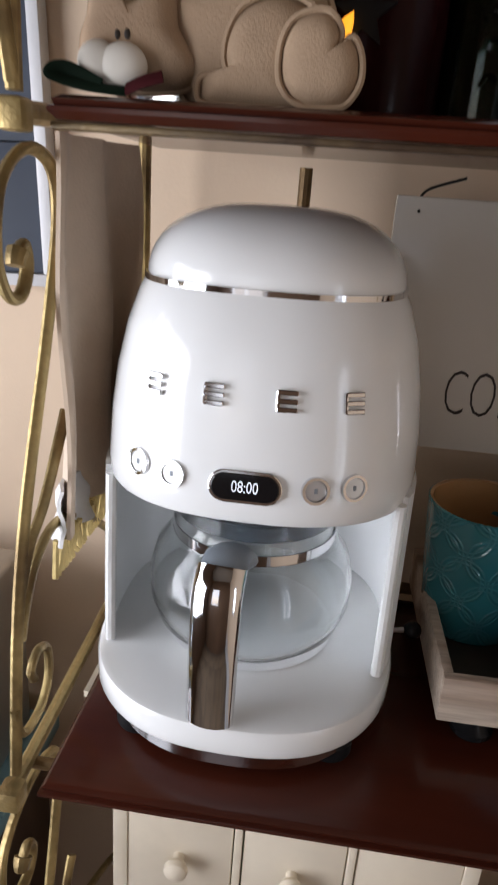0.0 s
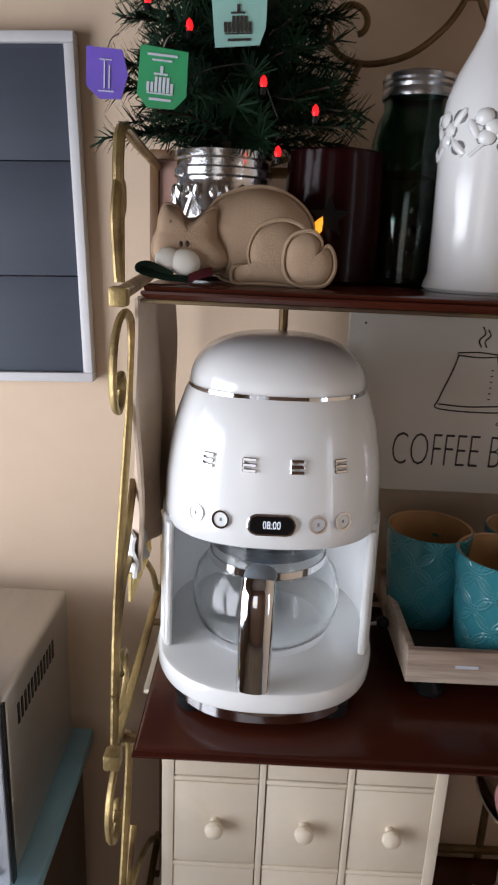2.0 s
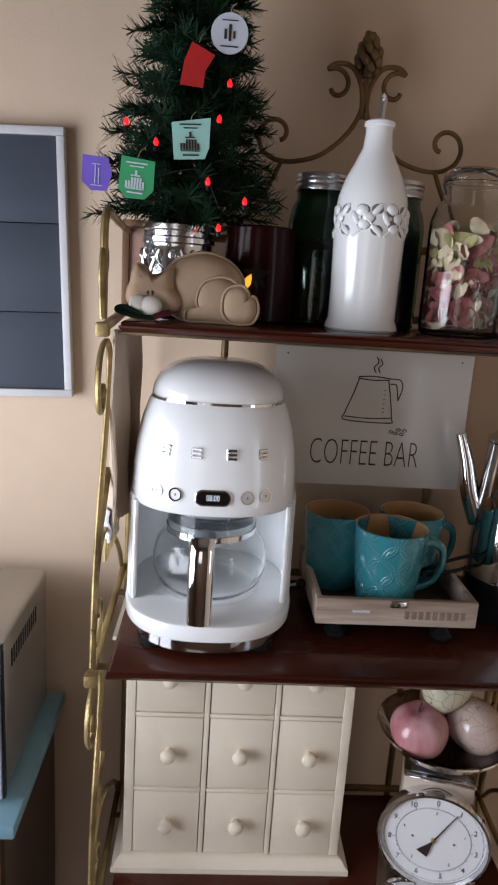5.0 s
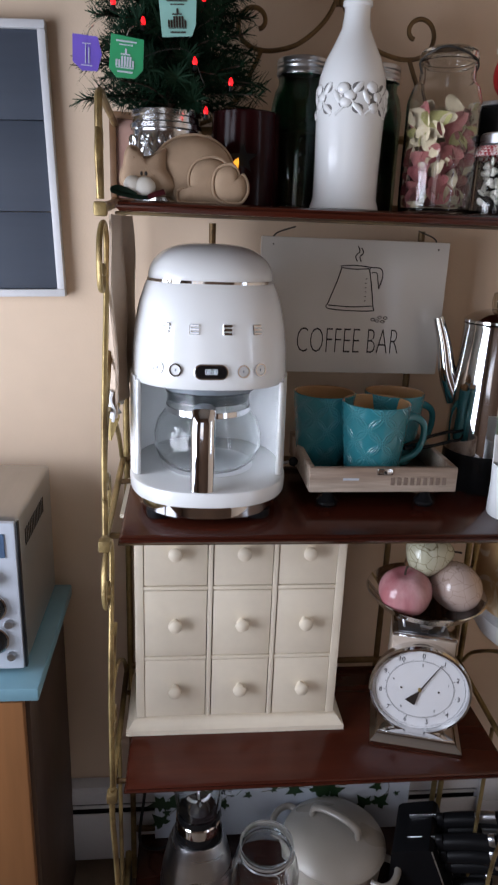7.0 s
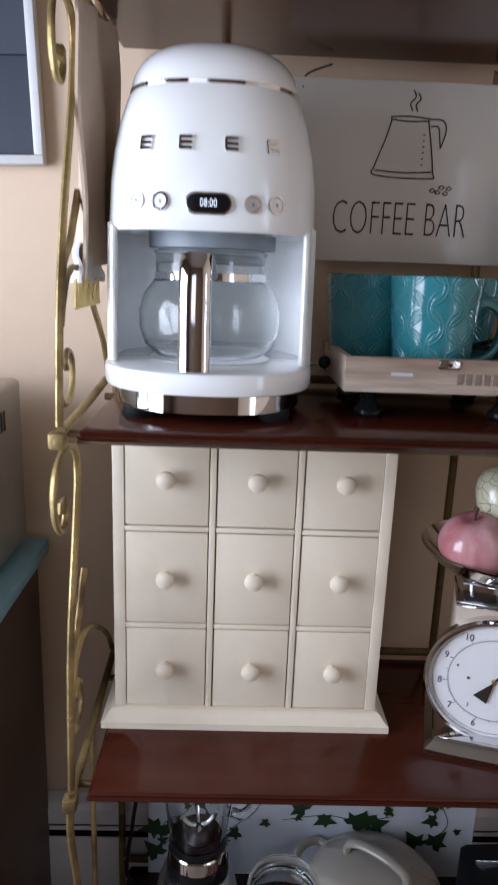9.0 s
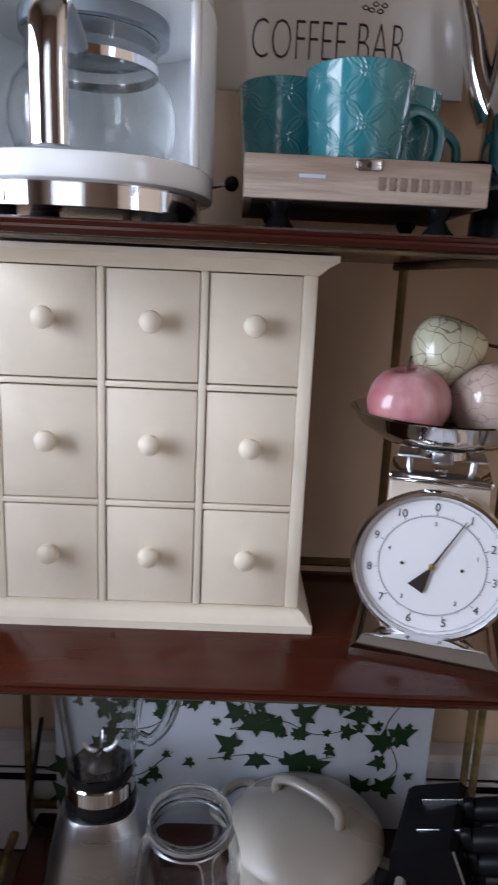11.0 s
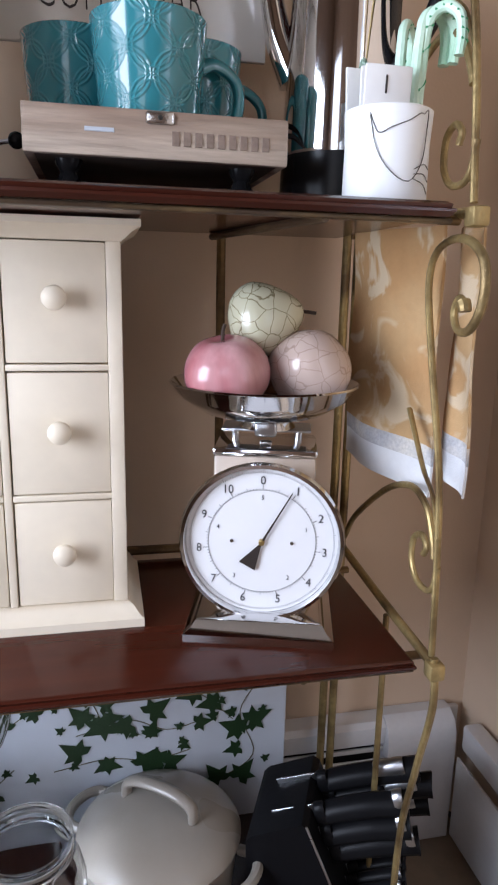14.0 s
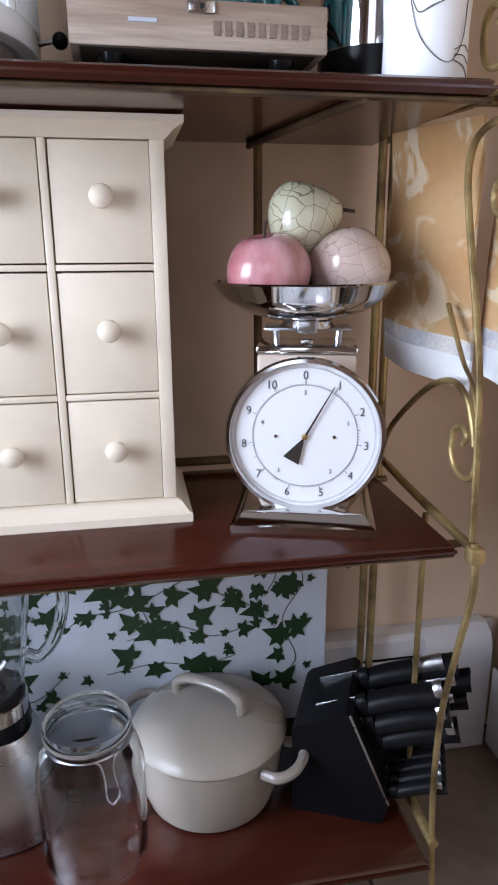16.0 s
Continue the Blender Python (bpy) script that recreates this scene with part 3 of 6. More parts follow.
for sx in (-1, 1):
    for sy in (-1, 1):
        part("rubber_foot", lathe([(0.0, 0.0), (0.015, 0.0), (0.0165, 0.003), (0.0165, 0.0125), (0.0, 0.0125)], 24, place=(sx * 0.072, sy * 0.074 - 0.011, 0)), BLACKM, cm)
part("base", rings([oval(A * k, 0.1285 * k, 2.5, z, 0, -0.0115) for k, z in ((0.96, 0.0305), (0.99, 0.032), (1.0, 0.035), (1.0, 0.0495), (0.99, 0.0525), (0.965, 0.054))]), WHITE, cm)
part("warming_plate", lathe([(0.0, 0.0542), (0.066, 0.0542), (0.068, 0.0555), (0.0, 0.0560)], 48, place=(0, -0.015, 0)), WHITE_IN, cm)
# back shell: a curved wall open to the front
outer, inner = oval(A, D, 2.5, 0, count=96), oval(A - 0.007, D - 0.007, 2.5, 0, count=96)
idx = [i for i in range(96) if outer[i][1] > -0.066]
idx = sorted(idx, key=lambda i: (i + 24) % 96)
loops = []
for i in idx:
    (ox, oy, _), (ix, iy, _) = outer[i], inner[i]
    z0, z1 = 0.0525, 0.194
    k = 0.985
    loops.append([(ox, oy, z0), (ox * k, oy, z1), (ix * k, iy, z1), (ix, iy, z0)])
part("back_shell", rings(loops), WHITE_IN, cm)
for sx in (-1, 1):
    ex = A * (1 - (0.066 / D) ** 2.5) ** 0.4 - 0.0035
    part("side_trim", tube([(sx * ex, -0.0655, 0.055), (sx * ex * 0.995, -0.066, 0.11), (sx * ex * 0.985, -0.0655, 0.190)], 0.0042), WHITE, cm)
head = [(0.90, 0.90, 0.186), (0.955, 0.95, 0.186), (0.968, 0.965, 0.189), (0.972, 0.966, 0.200), (0.955, 0.95, 0.234), (0.922, 0.914, 0.263), (0.868, 0.858, 0.291), (0.802, 0.790, 0.313), (0.772, 0.758, 0.3195)]
HEAD = [(A * a, 0.115 * b, z) for a, b, z in head]
part("head", rings([oval(a, b, 2.45, z) for a, b, z in HEAD]), WHITE, cm)
part("brew_outlet", rings([oval(0.07, 0.07, 2, z, 0, -0.01) for z in (0.1865, 0.172)]), GREYP, cm)
part("chrome_ring", rings([oval(A * k, 0.115 * (k - 0.018), 2.45, z) for k, z in ((0.764, 0.319), (0.776, 0.319), (0.776, 0.3228), (0.764, 0.323))]), CHROME, cm)
dome = []
for i in range(13):
    f = i / 12
    dome.append((A * 0.764 * math.cos(f * math.pi / 2 * 0.985) ** 0.70, 0.115 * 0.746 * math.cos(f * math.pi / 2 * 0.985) ** 0.70, 0.3228 + 0.046 * math.sin(f * math.pi / 2)))
part("lid", rings([oval(a, b, 2.35, z) for a, b, z in dome]), WHITE, cm, "domed white lid")


def front_y(x, z):
    """Where the head's front lies at x and height z, and how its surface turns there."""
    for (a0, b0, z0), (a1, b1, z1) in zip(HEAD[2:], HEAD[3:]):
        if z0 <= z <= z1:
            f = (z - z0) / (z1 - z0)
            a, b = a0 + (a1 - a0) * f, b0 + (b1 - b0) * f
            break
    y = -b * (1 - (abs(x) / a) ** 2.45) ** (1 / 2.45)
    e = 0.002
    y2 = -b * (1 - (abs(x + e) / a) ** 2.45) ** (1 / 2.45)
    return y, math.degrees(math.atan2(y2 - y, e))


def on_head(x, z, lean=6.0):
    y, turn = front_y(x, z)
    return pose(x, y, z, -lean, 0, turn)


def disc(r, depth, segments=28):
    b = lathe([(0, -depth), (r * 0.9, -depth), (r, -depth * 0.6), (r, 0.001), (0, 0.001)], segments)
    bmesh.ops.rotate(b, verts=b.verts[:], matrix=Matrix.Rotation(radians(-90), 3, "X"))
    return b


def capsule(w, h, d0, d1, count=40):
    """An upright pill-shaped slab facing -y."""
    loop = []
    for i in range(count):
        t = 2 * math.pi * i / count
        loop.append(((w - h) / 2 * (1 if math.cos(t) >= 0 else -1) + h / 2 * math.cos(t), h / 2 * math.sin(t)))
    return rings([[(x, d0, z) for x, z in loop], [(x, d1, z) for x, z in loop], [(x * 0.97, d1 - 0.0005, z * 0.95) for x, z in loop]])


for x, filled in ((-0.0715, WHITE), (-0.0475, WHITE), (0.0415, GREYP), (0.0645, WHITE)):
    ring = lathe([(0.0068, 0.0), (0.0068, -0.0022), (0.0086, -0.0022), (0.0090, 0.0)], 28)
    bmesh.ops.rotate(ring, verts=ring.verts[:], matrix=Matrix.Rotation(radians(-90), 3, "X"))
    b = part("button", disc(0.0068, 0.0012), WHITE if filled is WHITE else STEEL, cm, "small round push button")
    b.matrix_basis = on_head(x, 0.2095 + 0.003 * abs(x) / 0.07)
    part("button_ring", ring, CHROME, b)
    mk = part("button_mark", box(-0.0011, 0.0011, -0.0015, -0.001, -0.0016, 0.0016, 0.0002), GREYP, b)
display = part("display", capsule(0.0455, 0.0205, 0.002, -0.0016), CHROME, cm, "pill-shaped digital clock display with chrome rim")
display.matrix_basis = on_head(-0.001, 0.2105)
part("display_glass", capsule(0.042, 0.0168, -0.0015, -0.0022), SCREEN, display)
letters("digits", "08:00", 0.0105, DIGIT, display, Matrix.Translation((0.0, -0.0028, 0)) @ FACE, 0.72, 0.0001)
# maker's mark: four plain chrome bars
for x in (-0.0615, -0.0235, 0.0195, 0.0585):
    bar = bmesh.new()
    for z in (-0.005, 0.0, 0.005):
        box(-0.0062, 0.0062, -0.0028, 0.001, z - 0.0015, z + 0.0015, 0.0005, 1, bm=bar)
    box(-0.0066, -0.0042, -0.0024, 0.001, -0.006, 0.006, 0.0005, 1, bm=bar)
    o = part("chrome_badge", bar, CHROME, cm, "raised chrome badge")
    o.matrix_basis = on_head(x, 0.264, 11)
lever = part("side_lever", tube([(0.110, 0.0, 0.047), (0.122, 0.0, 0.050), (0.131, 0.0, 0.052)], 0.0022), STEEL, cm)
part("lever_ball", lathe([(0.0075 * math.sin(i * math.pi / 10), -0.0075 * math.cos(i * math.pi / 10)) for i in range(11)], 18, place=(0.134, 0, 0.052)), BLACK, lever, "black ball")

# glass carafe standing on the plate
cf = thing("carafe", (0.1205, 0.139, S2 + 0.0575), "empty round glass coffee carafe with chrome band and handle", "carafe", turn=-5)
CZ = 1.34  # the bowl is tall for its width
prof_out = [(0.0, 0.0), (0.050, 0.0), (0.062, 0.003), (0.073, 0.012), (0.0785, 0.026), (0.079, 0.042), (0.074, 0.058), (0.065, 0.068), (0.0605, 0.073), (0.0605, 0.092), (0.063, 0.096)]
cf.matrix_basis = cf.matrix_basis @ Matrix.Diagonal((1, 1, 0.885, 1))
prof_out = [(r, z * CZ) for r, z in prof_out]
prof_in = [(max(r - 0.0022, 0), z + (0.0025 if z < 0.01 else 0)) for r, z in reversed(prof_out)]
glass = part("glass_bowl", lathe(prof_out + prof_in, 56), GLASS, cf)
part("chrome_band", lathe([(0.0612, 0.095), (0.0622, 0.095), (0.0622, 0.104), (0.0612, 0.104)], 56), CHROME, cf)
part("carafe_lid", lathe([(0.0, 0.1355), (0.045, 0.135), (0.058, 0.1315), (0.0595, 0.1275), (0.0595, 0.114), (0.056, 0.114), (0.0, 0.118)], 48), mat("clear_grey_plastic", (0.75, 0.78, 0.8), 0.12, vary=0.02, bump=0, glass=True), cf)
part("handle_grip", tube([(0, -0.060, 0.100), (0, -0.078, 0.114), (0, -0.098, 0.120), (0, -0.109, 0.106), (0, -0.111, 0.06), (0, -0.111, 0.012)], 0.0150, sides=16, flat=0.6, wide=(1, 0, 0)), GREYP, cf, "grey plastic grip")
part("handle_cover", tube([(0, -0.104, 0.121), (0, -0.114, 0.104), (0, -0.1175, 0.068), (0, -0.1170, 0.032), (0, -0.1165, -0.001)], 0.0160, sides=24, flat=0.55, wide=(1, 0, 0)), CHROME, cf, "mirror chrome handle cover")

# ---- tray and mugs ----
TX0, TX1, TY0, TY1, TZ = 0.267, 0.490, 0.082, 0.272, S2 + 0.0315
tray = thing("wooden_tray", ((TX0 + TX1) / 2, (TY0 + TY1) / 2, S2), "weathered whitewashed wooden tray on black turned feet", "tray", turn=0.5)
hw, hd, h0, h1 = (TX1 - TX0) / 2, (TY1 - TY0) / 2, 0.0315, 0.0695
for nm, b in (("front_board", (-hw, hw, -hd, -hd + 0.008)), ("back_board", (-hw, hw, hd - 0.008, hd)), ("side_board", (-hw, -hw + 0.008, -hd + 0.008, hd - 0.008)), ("side_board", (hw - 0.008, hw, -hd + 0.008, hd - 0.008))):
    part(nm, box(*b, h0, h1, 0.0012), TRAYW, tray)
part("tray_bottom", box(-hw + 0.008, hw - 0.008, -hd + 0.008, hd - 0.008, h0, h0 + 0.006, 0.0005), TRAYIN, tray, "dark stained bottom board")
for sx in (-1, 1):
    for sy in (-1, 1):
        part("turned_foot", lathe([(0.0, 0.0), (0.013, 0.0), (0.0165, 0.004), (0.0165, 0.008), (0.010, 0.015), (0.007, 0.021), (0.011, 0.027), (0.012, 0.0317), (0, 0.0317)], 24,
                                  place=(sx * (hw - 0.035), sy * (hd - 0.03), 0)), BLACK, tray, "black turned wooden foot")
clasp = part("metal_clasp", box(-0.012, 0.012, -hd - 0.0025, -hd + 0.001, h1 - 0.011, h1 - 0.001, 0.002), SILVER, tray)
part("clasp_pin", disc(0.0022, 0.002, 12), WIRE, clasp).matrix_basis = pose(0.0, -hd - 0.0025, h1 - 0.006)
mark = bmesh.new()
for i in range(9):
    box(0.010 + i * 0.0098, 0.0162 + i * 0.0098, -hd - 0.0008, -hd + 0.001, 0.0425, 0.054, 0.0003, 1, bm=mark)
part("faded_lettering", mark, mat("faded_brown_print", (0.22, 0.16, 0.125), 0.8, vary=0.4, scale=60), tray, "row of faded stamped marks")
part("paint_chip", box(-0.062, -0.038, -hd - 0.0008, -hd + 0.001, 0.050, 0.0535, 0.0004, 1), TIN, tray)


def mug(place, turn, scale=1.0):
    m = thing("mug", place, "turquoise glazed mug with raised petal rings and tan inside", "mug", turn, "mugs on the tray")
    R0, R1, H = 0.0405 * scale, 0.0520 * scale, 0.117
    out = [(0.0, 0.0), (R0 - 0.003, 0.0), (R0, 0.003)] + [(R0 + (R1 - R0) * (f / 10) ** 0.8, 0.003 + (H - 0.004) * f / 10) for f in range(1, 11)] + [(R1 - 0.0015, H)]
    b = bmesh.new()
    seg = 56
    layer = b.loops.layers.uv.new("wrap")
    vs = [[b.verts.new((r * math.cos(2 * math.pi * i / seg), r * math.sin(2 * math.pi * i / seg), z)) for i in range(seg)] for r, z in out[1:]]
    for k, (lo, hi) in enumerate(zip(vs, vs[1:])):
        for i in range(seg):
            j = (i + 1) % seg
            f = b.faces.new((lo[i], lo[j], hi[j], hi[i]))
            for lp, (ii, kk) in zip(f.loops, ((i, k), (i + 1, k), (i + 1, k + 1), (i, k + 1))):
                lp[layer].uv = (ii / seg * 7, out[kk + 1][1] / 0.042)
    b.faces.new(vs[0][::-1])
    part("body", b, TURQ, m)
    part("inside", lathe([(R1 - 0.0015, H), (R1 - 0.004, H - 0.001), (R1 - 0.006, H - 0.02), (R0 - 0.003, 0.012), (0.0, 0.007)], 48), TURQ_IN, m, "tan glazed inside")
    part("handle", tube([(R1 - 0.006, 0, 0.085), (R1 + 0.012, 0, 0.091), (R1 + 0.033, 0, 0.078), (R1 + 0.035, 0, 0.052), (R1 + 0.022, 0, 0.028), (R0 + 0.001, 0, 0.016)], 0.0075, sides=12, flat=0.7), TURQ, m)
    return m


MZ = S2 + 0.0378
mug((0.375, 0.142, MZ), 12, 1.0)
mug((0.3080, 0.204, MZ), 62, 0.95)
mug((0.424, 0.212, MZ), 20, 0.93)
spoon = thing("serving_tongs", (0.480, 0.215, S2 + 0.070), "black metal tongs lying across the tray edge", "tongs")
for dy in (0.0, 0.012):
    part("arm", tube([(-0.05, dy - 0.06, 0.006), (0.0, dy - 0.04, 0.004 + dy), (0.06, dy - 0.02, 0.012 + dy)], 0.0028), BLACK, spoon)

# ---- hanging sign ----
sign = thing("hanging_sign", (0.359, 0.2805, 1.056), "glossy white coffee bar sign with black line drawing, hung by wires", "sign")
sw, sh = 0.154, 0.216
part("board", box(-sw, sw, -0.004, 0.004, 0, sh, 0.0015), SIGNW, sign)
letters("lettering", "COFFEE BAR", 0.062, INK, sign, Matrix.Translation((-0.003, -0.0046, 0.052)) @ FACE, 0.51, 0.0003, -0.0014)
draw = bmesh.new()


def stroke(pts, r=0.0009):
    join(draw, tube([(0.013 + x * 0.88, -0.0046, z) for x, z in pts], r, sides=5, steps=4))


stroke([(-0.040, 0.172), (-0.047, 0.15), (-0.060, 0.118), (-0.058, 0.106), (0.020, 0.104), (0.024, 0.112), (0.018, 0.145), (0.012, 0.170)])
stroke([(-0.042, 0.172), (-0.015, 0.170), (0.014, 0.1715)])
stroke([(-0.042, 0.1745), (-0.015, 0.176), (0.016, 0.1735), (0.033, 0.172), (0.038, 0.16), (0.032, 0.14)])
stroke([(0.016, 0.165), (0.026, 0.165), (0.029, 0.155), (0.032, 0.14)])
stroke([(-0.060, 0.112), (-0.02, 0.110), (0.022, 0.112)])
stroke([(-0.012, 0.182), (-0.016, 0.19), (-0.009, 0.198), (-0.013, 0.206)])
stroke([(-0.005, 0.182), (-0.008, 0.189), (-0.002, 0.196), (-0.006, 0.203)])
for i in range(6):
    stroke([(0.006, 0.12 + i * 0.007), (0.009, 0.1205 + i * 0.007)], 0.0007)
for x, z in ((0.022, 0.090), (0.035, 0.094), (0.030, 0.088), (0.046, 0.093), (0.041, 0.087)):
    stroke([(x, z), (x + 0.004, z + 0.0025), (x + 0.008, z), (x + 0.004, z - 0.002), (x, z)], 0.0006)
part("line_drawing", draw, INK, sign)
for s in (-1, 1):
    part("hanging_wire", tube([(s * 0.135, -0.005, sh - 0.012), (s * 0.135, 0.006, sh - 0.004), (s * 0.128, 0.004, sh + 0.006), (s * 0.10, 0.0, S1 - 1.056 - 0.02)], 0.0012, sides=6), WIRE, sign)

# ---- percolator, cup and its fillings ----
pc = thing("percolator", (0.579, 0.207, S2), "tall polished steel coffee percolator with black base and handle", "percolator", turn=-45)
part("base", lathe([(0.0, 0.0), (0.061, 0.0), (0.062, 0.004), (0.060, 0.062), (0.0, 0.062)], 44), BLACK, pc, "black base band")
part("body", lathe([(0.0595, 0.062), (0.060, 0.07), (0.056, 0.18), (0.052, 0.262), (0.053, 0.268), (0.050, 0.270)], 56), CHROME, pc)
part("lid", lathe([(0.053, 0.270), (0.053, 0.274), (0.040, 0.283), (0.018, 0.290), (0.0, 0.291)], 48), CHROME, pc)
part("lid_knob", lathe([(0.0, 0.290), (0.013, 0.291), (0.014, 0.303), (0.012, 0.315), (0.0, 0.319)], 24), mat("clear_knob_glass", (0.8, 0.74, 0.66), 0.05, bump=0, glass=True), pc, "clear glass knob")
part("spout", tube([(-0.044, -0.020, 0.14), (-0.060, -0.028, 0.18), (-0.071, -0.033, 0.23), (-0.083, -0.039, 0.272)], 0.014, sides=14, taper=(0.018, 0.0085)), CHROME, pc)
part("handle", tube([(0.048, 0.004, 0.258), (0.082, 0.004, 0.262), (0.102, 0.004, 0.238), (0.100, 0.004, 0.205), (0.084, 0.004, 0.172), (0.052, 0.004, 0.142)], 0.0095, sides=12), BLACK, pc, "black bow handle")
part("handle_plate", box(0.045, 0.056, -0.011, 0.019, 0.075, 0.262, 0.003), BLACK, pc)

CUP = Vector((0.578, 0.071))
cup = thing("pottery_cup", (CUP.x, CUP.y, S2), "white handmade cup with a fine black line drawing", "cup", turn=0)
part("body", lathe([(0.0, 0.0), (0.036, 0.0), (0.0375, 0.003), (0.037, 0.05), (0.0385, 0.078), (0.037, 0.079), (0.0345, 0.076), (0.034, 0.006), (0.0, 0.005)], 44), WHITE_IN, cup)
lines = bmesh.new()


def cup_line(pts, r=0.0004):
    out = []
    for a, z in pts:
        out.append((0.0383 * math.sin(a), -0.0383 * math.cos(a), z))
    join(lines, tube(out, r, sides=5, steps=4))


cup_line([(-0.8, 0.070), (-0.62, 0.044), (-0.3, 0.026), (0.15, 0.018), (0.5, 0.034), (0.62, 0.060), (0.64, 0.0755), (0.48, 0.072), (0.36, 0.072), (0.1, 0.066), (-0.3, 0.060), (-0.6, 0.056), (-0.8, 0.072)])
for k in range(3):
    cup_line([(0.28, 0.028 - k * 0.004), (0.6, 0.033 - k * 0.008), (0.85, 0.030 - k * 0.01)], 0.0004)
part("line_drawing", lines, INK, cup)
for i, (dx, dy, lean) in enumerate(((-0.010, -0.012, 4), (-0.006, 0.0, -2), (-0.012, 0.012, -6))):
    p = thing("paper_packet", (CUP.x + dx, CUP.y + dy, S2 + 0.0075), "white paper sachet standing in the cup", "packet", 3 * i, "sachets in the cup")
    pk = part("sachet", box(-0.021, 0.021, -0.0018, 0.0018, 0, 0.104 + 0.004 * i, 0.0015), PAPER, p)
    pk.matrix_basis = pose(0, 0, 0, lean, 0, 0)
    part("print_mark", box(-0.003, -0.0012, -0.0024, -0.0016, 0.082, 0.096, 0.0002, 1), INK, pk)
for i, (dx, dy, tw) in enumerate(((0.019, -0.010, 20), (0.024, 0.004, -15), (0.015, 0.014, 50), (0.026, -0.004, -40))):
    c = thing("candy_cane", (CUP.x + dx * 0.8, CUP.y + dy, S2 + 0.009), "pale green and white striped candy cane in the cup", "candy cane", tw, "candy canes in the cup")
    hook = [(0, 0, 0), (0.003, 0, 0.07), (0.006, 0, 0.128), (0.011, 0, 0.146), (0.023, 0, 0.151), (0.034, 0, 0.143), (0.037, 0, 0.128), (0.036, 0, 0.112)]
    part("stick", tube(hook, 0.0048, sides=10), MINT, c)
    line = glide(hook, 8)
    tw_b = bmesh.new()
    for j in range(3, len(line) - 3, 4):
        seg = [line[j + q] + Vector((0.0049 * math.cos(q * 1.5), 0.0049 * math.sin(q * 1.5), 0)) for q in (-1, 0, 1)]
        join(tw_b, tube(seg, 0.0009, sides=5, steps=3))
    part("stripe", tw_b, GREENT, c)

# ---- chest of small drawers ----
ch = thing("drawer_chest", (0.182, 0.115, S3), "cream painted wooden chest of nine small drawers", "chest", 0)
X0, X1, YF, YB, H = -0.172, 0.164, 0.013, 0.150, 0.402
part("plinth", rings([[(X0 - d, YF - d, z), (X1 + d, YF - d, z), (X1 + d, YB, z), (X0 - d, YB, z)] for d, z in ((0.016, 0.0), (0.016, 0.009), (0.012, 0.0115), (0.0085, 0.016), (0.006, 0.02), (0.0, 0.023))]), CREAM, ch)
part("cornice", rings([[(X0 - d, YF - d, z), (X1 + d, YF - d, z), (X1 + d, YB, z), (X0 - d, YB, z)] for d, z in ((0.0, 0.383), (0.004, 0.386), (0.009, 0.391), (0.016, 0.395), (0.018, 0.396), (0.018, H))]), CREAM, ch)
part("side", box(X0, X0 + 0.014, YF, YB, 0.023, 0.383, 0.001), CREAM, ch)
part("side", box(X1 - 0.014, X1, YF, YB, 0.023, 0.383, 0.001), CREAM, ch)
part("back_panel", box(X0 + 0.014, X1 - 0.014, YB - 0.006, YB, 0.023, 0.383, 0), GAP, ch)
cols, rws = [(-0.158, -0.0575), (-0.0480, 0.0465), (0.0560, 0.1500)], [(0.0225, 0.1335), (0.1415, 0.2620), (0.2705, 0.3845)]
part("upright", box(-0.0565, -0.0490, YF, YB - 0.01, 0.023, 0.383, 0.001), CREAM, ch)
part("upright", box(0.0475, 0.0550, YF, YB - 0.01, 0.023, 0.383, 0.001), CREAM, ch)
for z in (0.1375, 0.26625):
    for a, b in cols:
        part("divider", box(a - 0.0005, b + 0.0005, YF + 0.0005, YB - 0.01, z - 0.003, z + 0.003, 0.0008), CREAM, ch)
for r0, r1 in rws:
    for a, b in cols:
        d = part("drawer", box(a + 0.0004, b - 0.0004, YF + 0.0015, YB - 0.012, max(r0, 0.0235) + 0.0003, min(r1, 0.3825) - 0.0006, 0.0012), CREAM, ch)
        k = part("knob", lathe([(0.0, -0.022), (0.006, -0.0215), (0.0105, -0.018), (0.0115, -0.0135), (0.009, -0.009), (0.0055, -0.006), (0.0055, 0.002), (0.0, 0.002)], 22), CREAM, d)
        k.matrix_basis = pose((a + b) / 2, YF + 0.0015, (r0 + r1) / 2 + 0.004, -90, 0, 0)

# ---- kitchen scale with glazed fruit ----
sc = thing("kitchen_scale", (0.4915, 0.134, S3), "chrome kitchen scale with round white dial and bowl pan", "scale", turn=-16)
sb = [(0.0745, 0.0), (0.0745, 0.008), (0.067, 0.013), (0.064, 0.018), (0.060, 0.020)]
part("base", rings([[(-a, -a * 1.12, z), (a, -a * 1.12, z), (a, a * 1.12, z), (-a, a * 1.12, z)] for a, z in sb]), CHROME, sc)
part("body", box(-0.052, 0.052, -0.026, 0.05, 0.019, 0.178, 0.004), mat("beige_enamel_steel", (0.50, 0.41, 0.33), 0.3, vary=0.03), sc, "cream steel body")
part("top_plate", box(-0.053, 0.053, -0.03, 0.052, 0.1785, 0.186, 0.003), CHROME, sc)
DZ = 0.096


def facing(b, y, z, x=0.0):
    bmesh.ops.rotate(b, verts=b.verts[:], matrix=Matrix.Rotation(radians(90), 3, "X"))
    bmesh.ops.translate(b, verts=b.verts[:], vec=(x, y, z))
    return b


drum = part("drum", facing(lathe([(0.0, 0.0), (0.078, 0.0), (0.078, 0.022), (0.0, 0.022)], 56), -0.026, DZ), CHROME, sc)
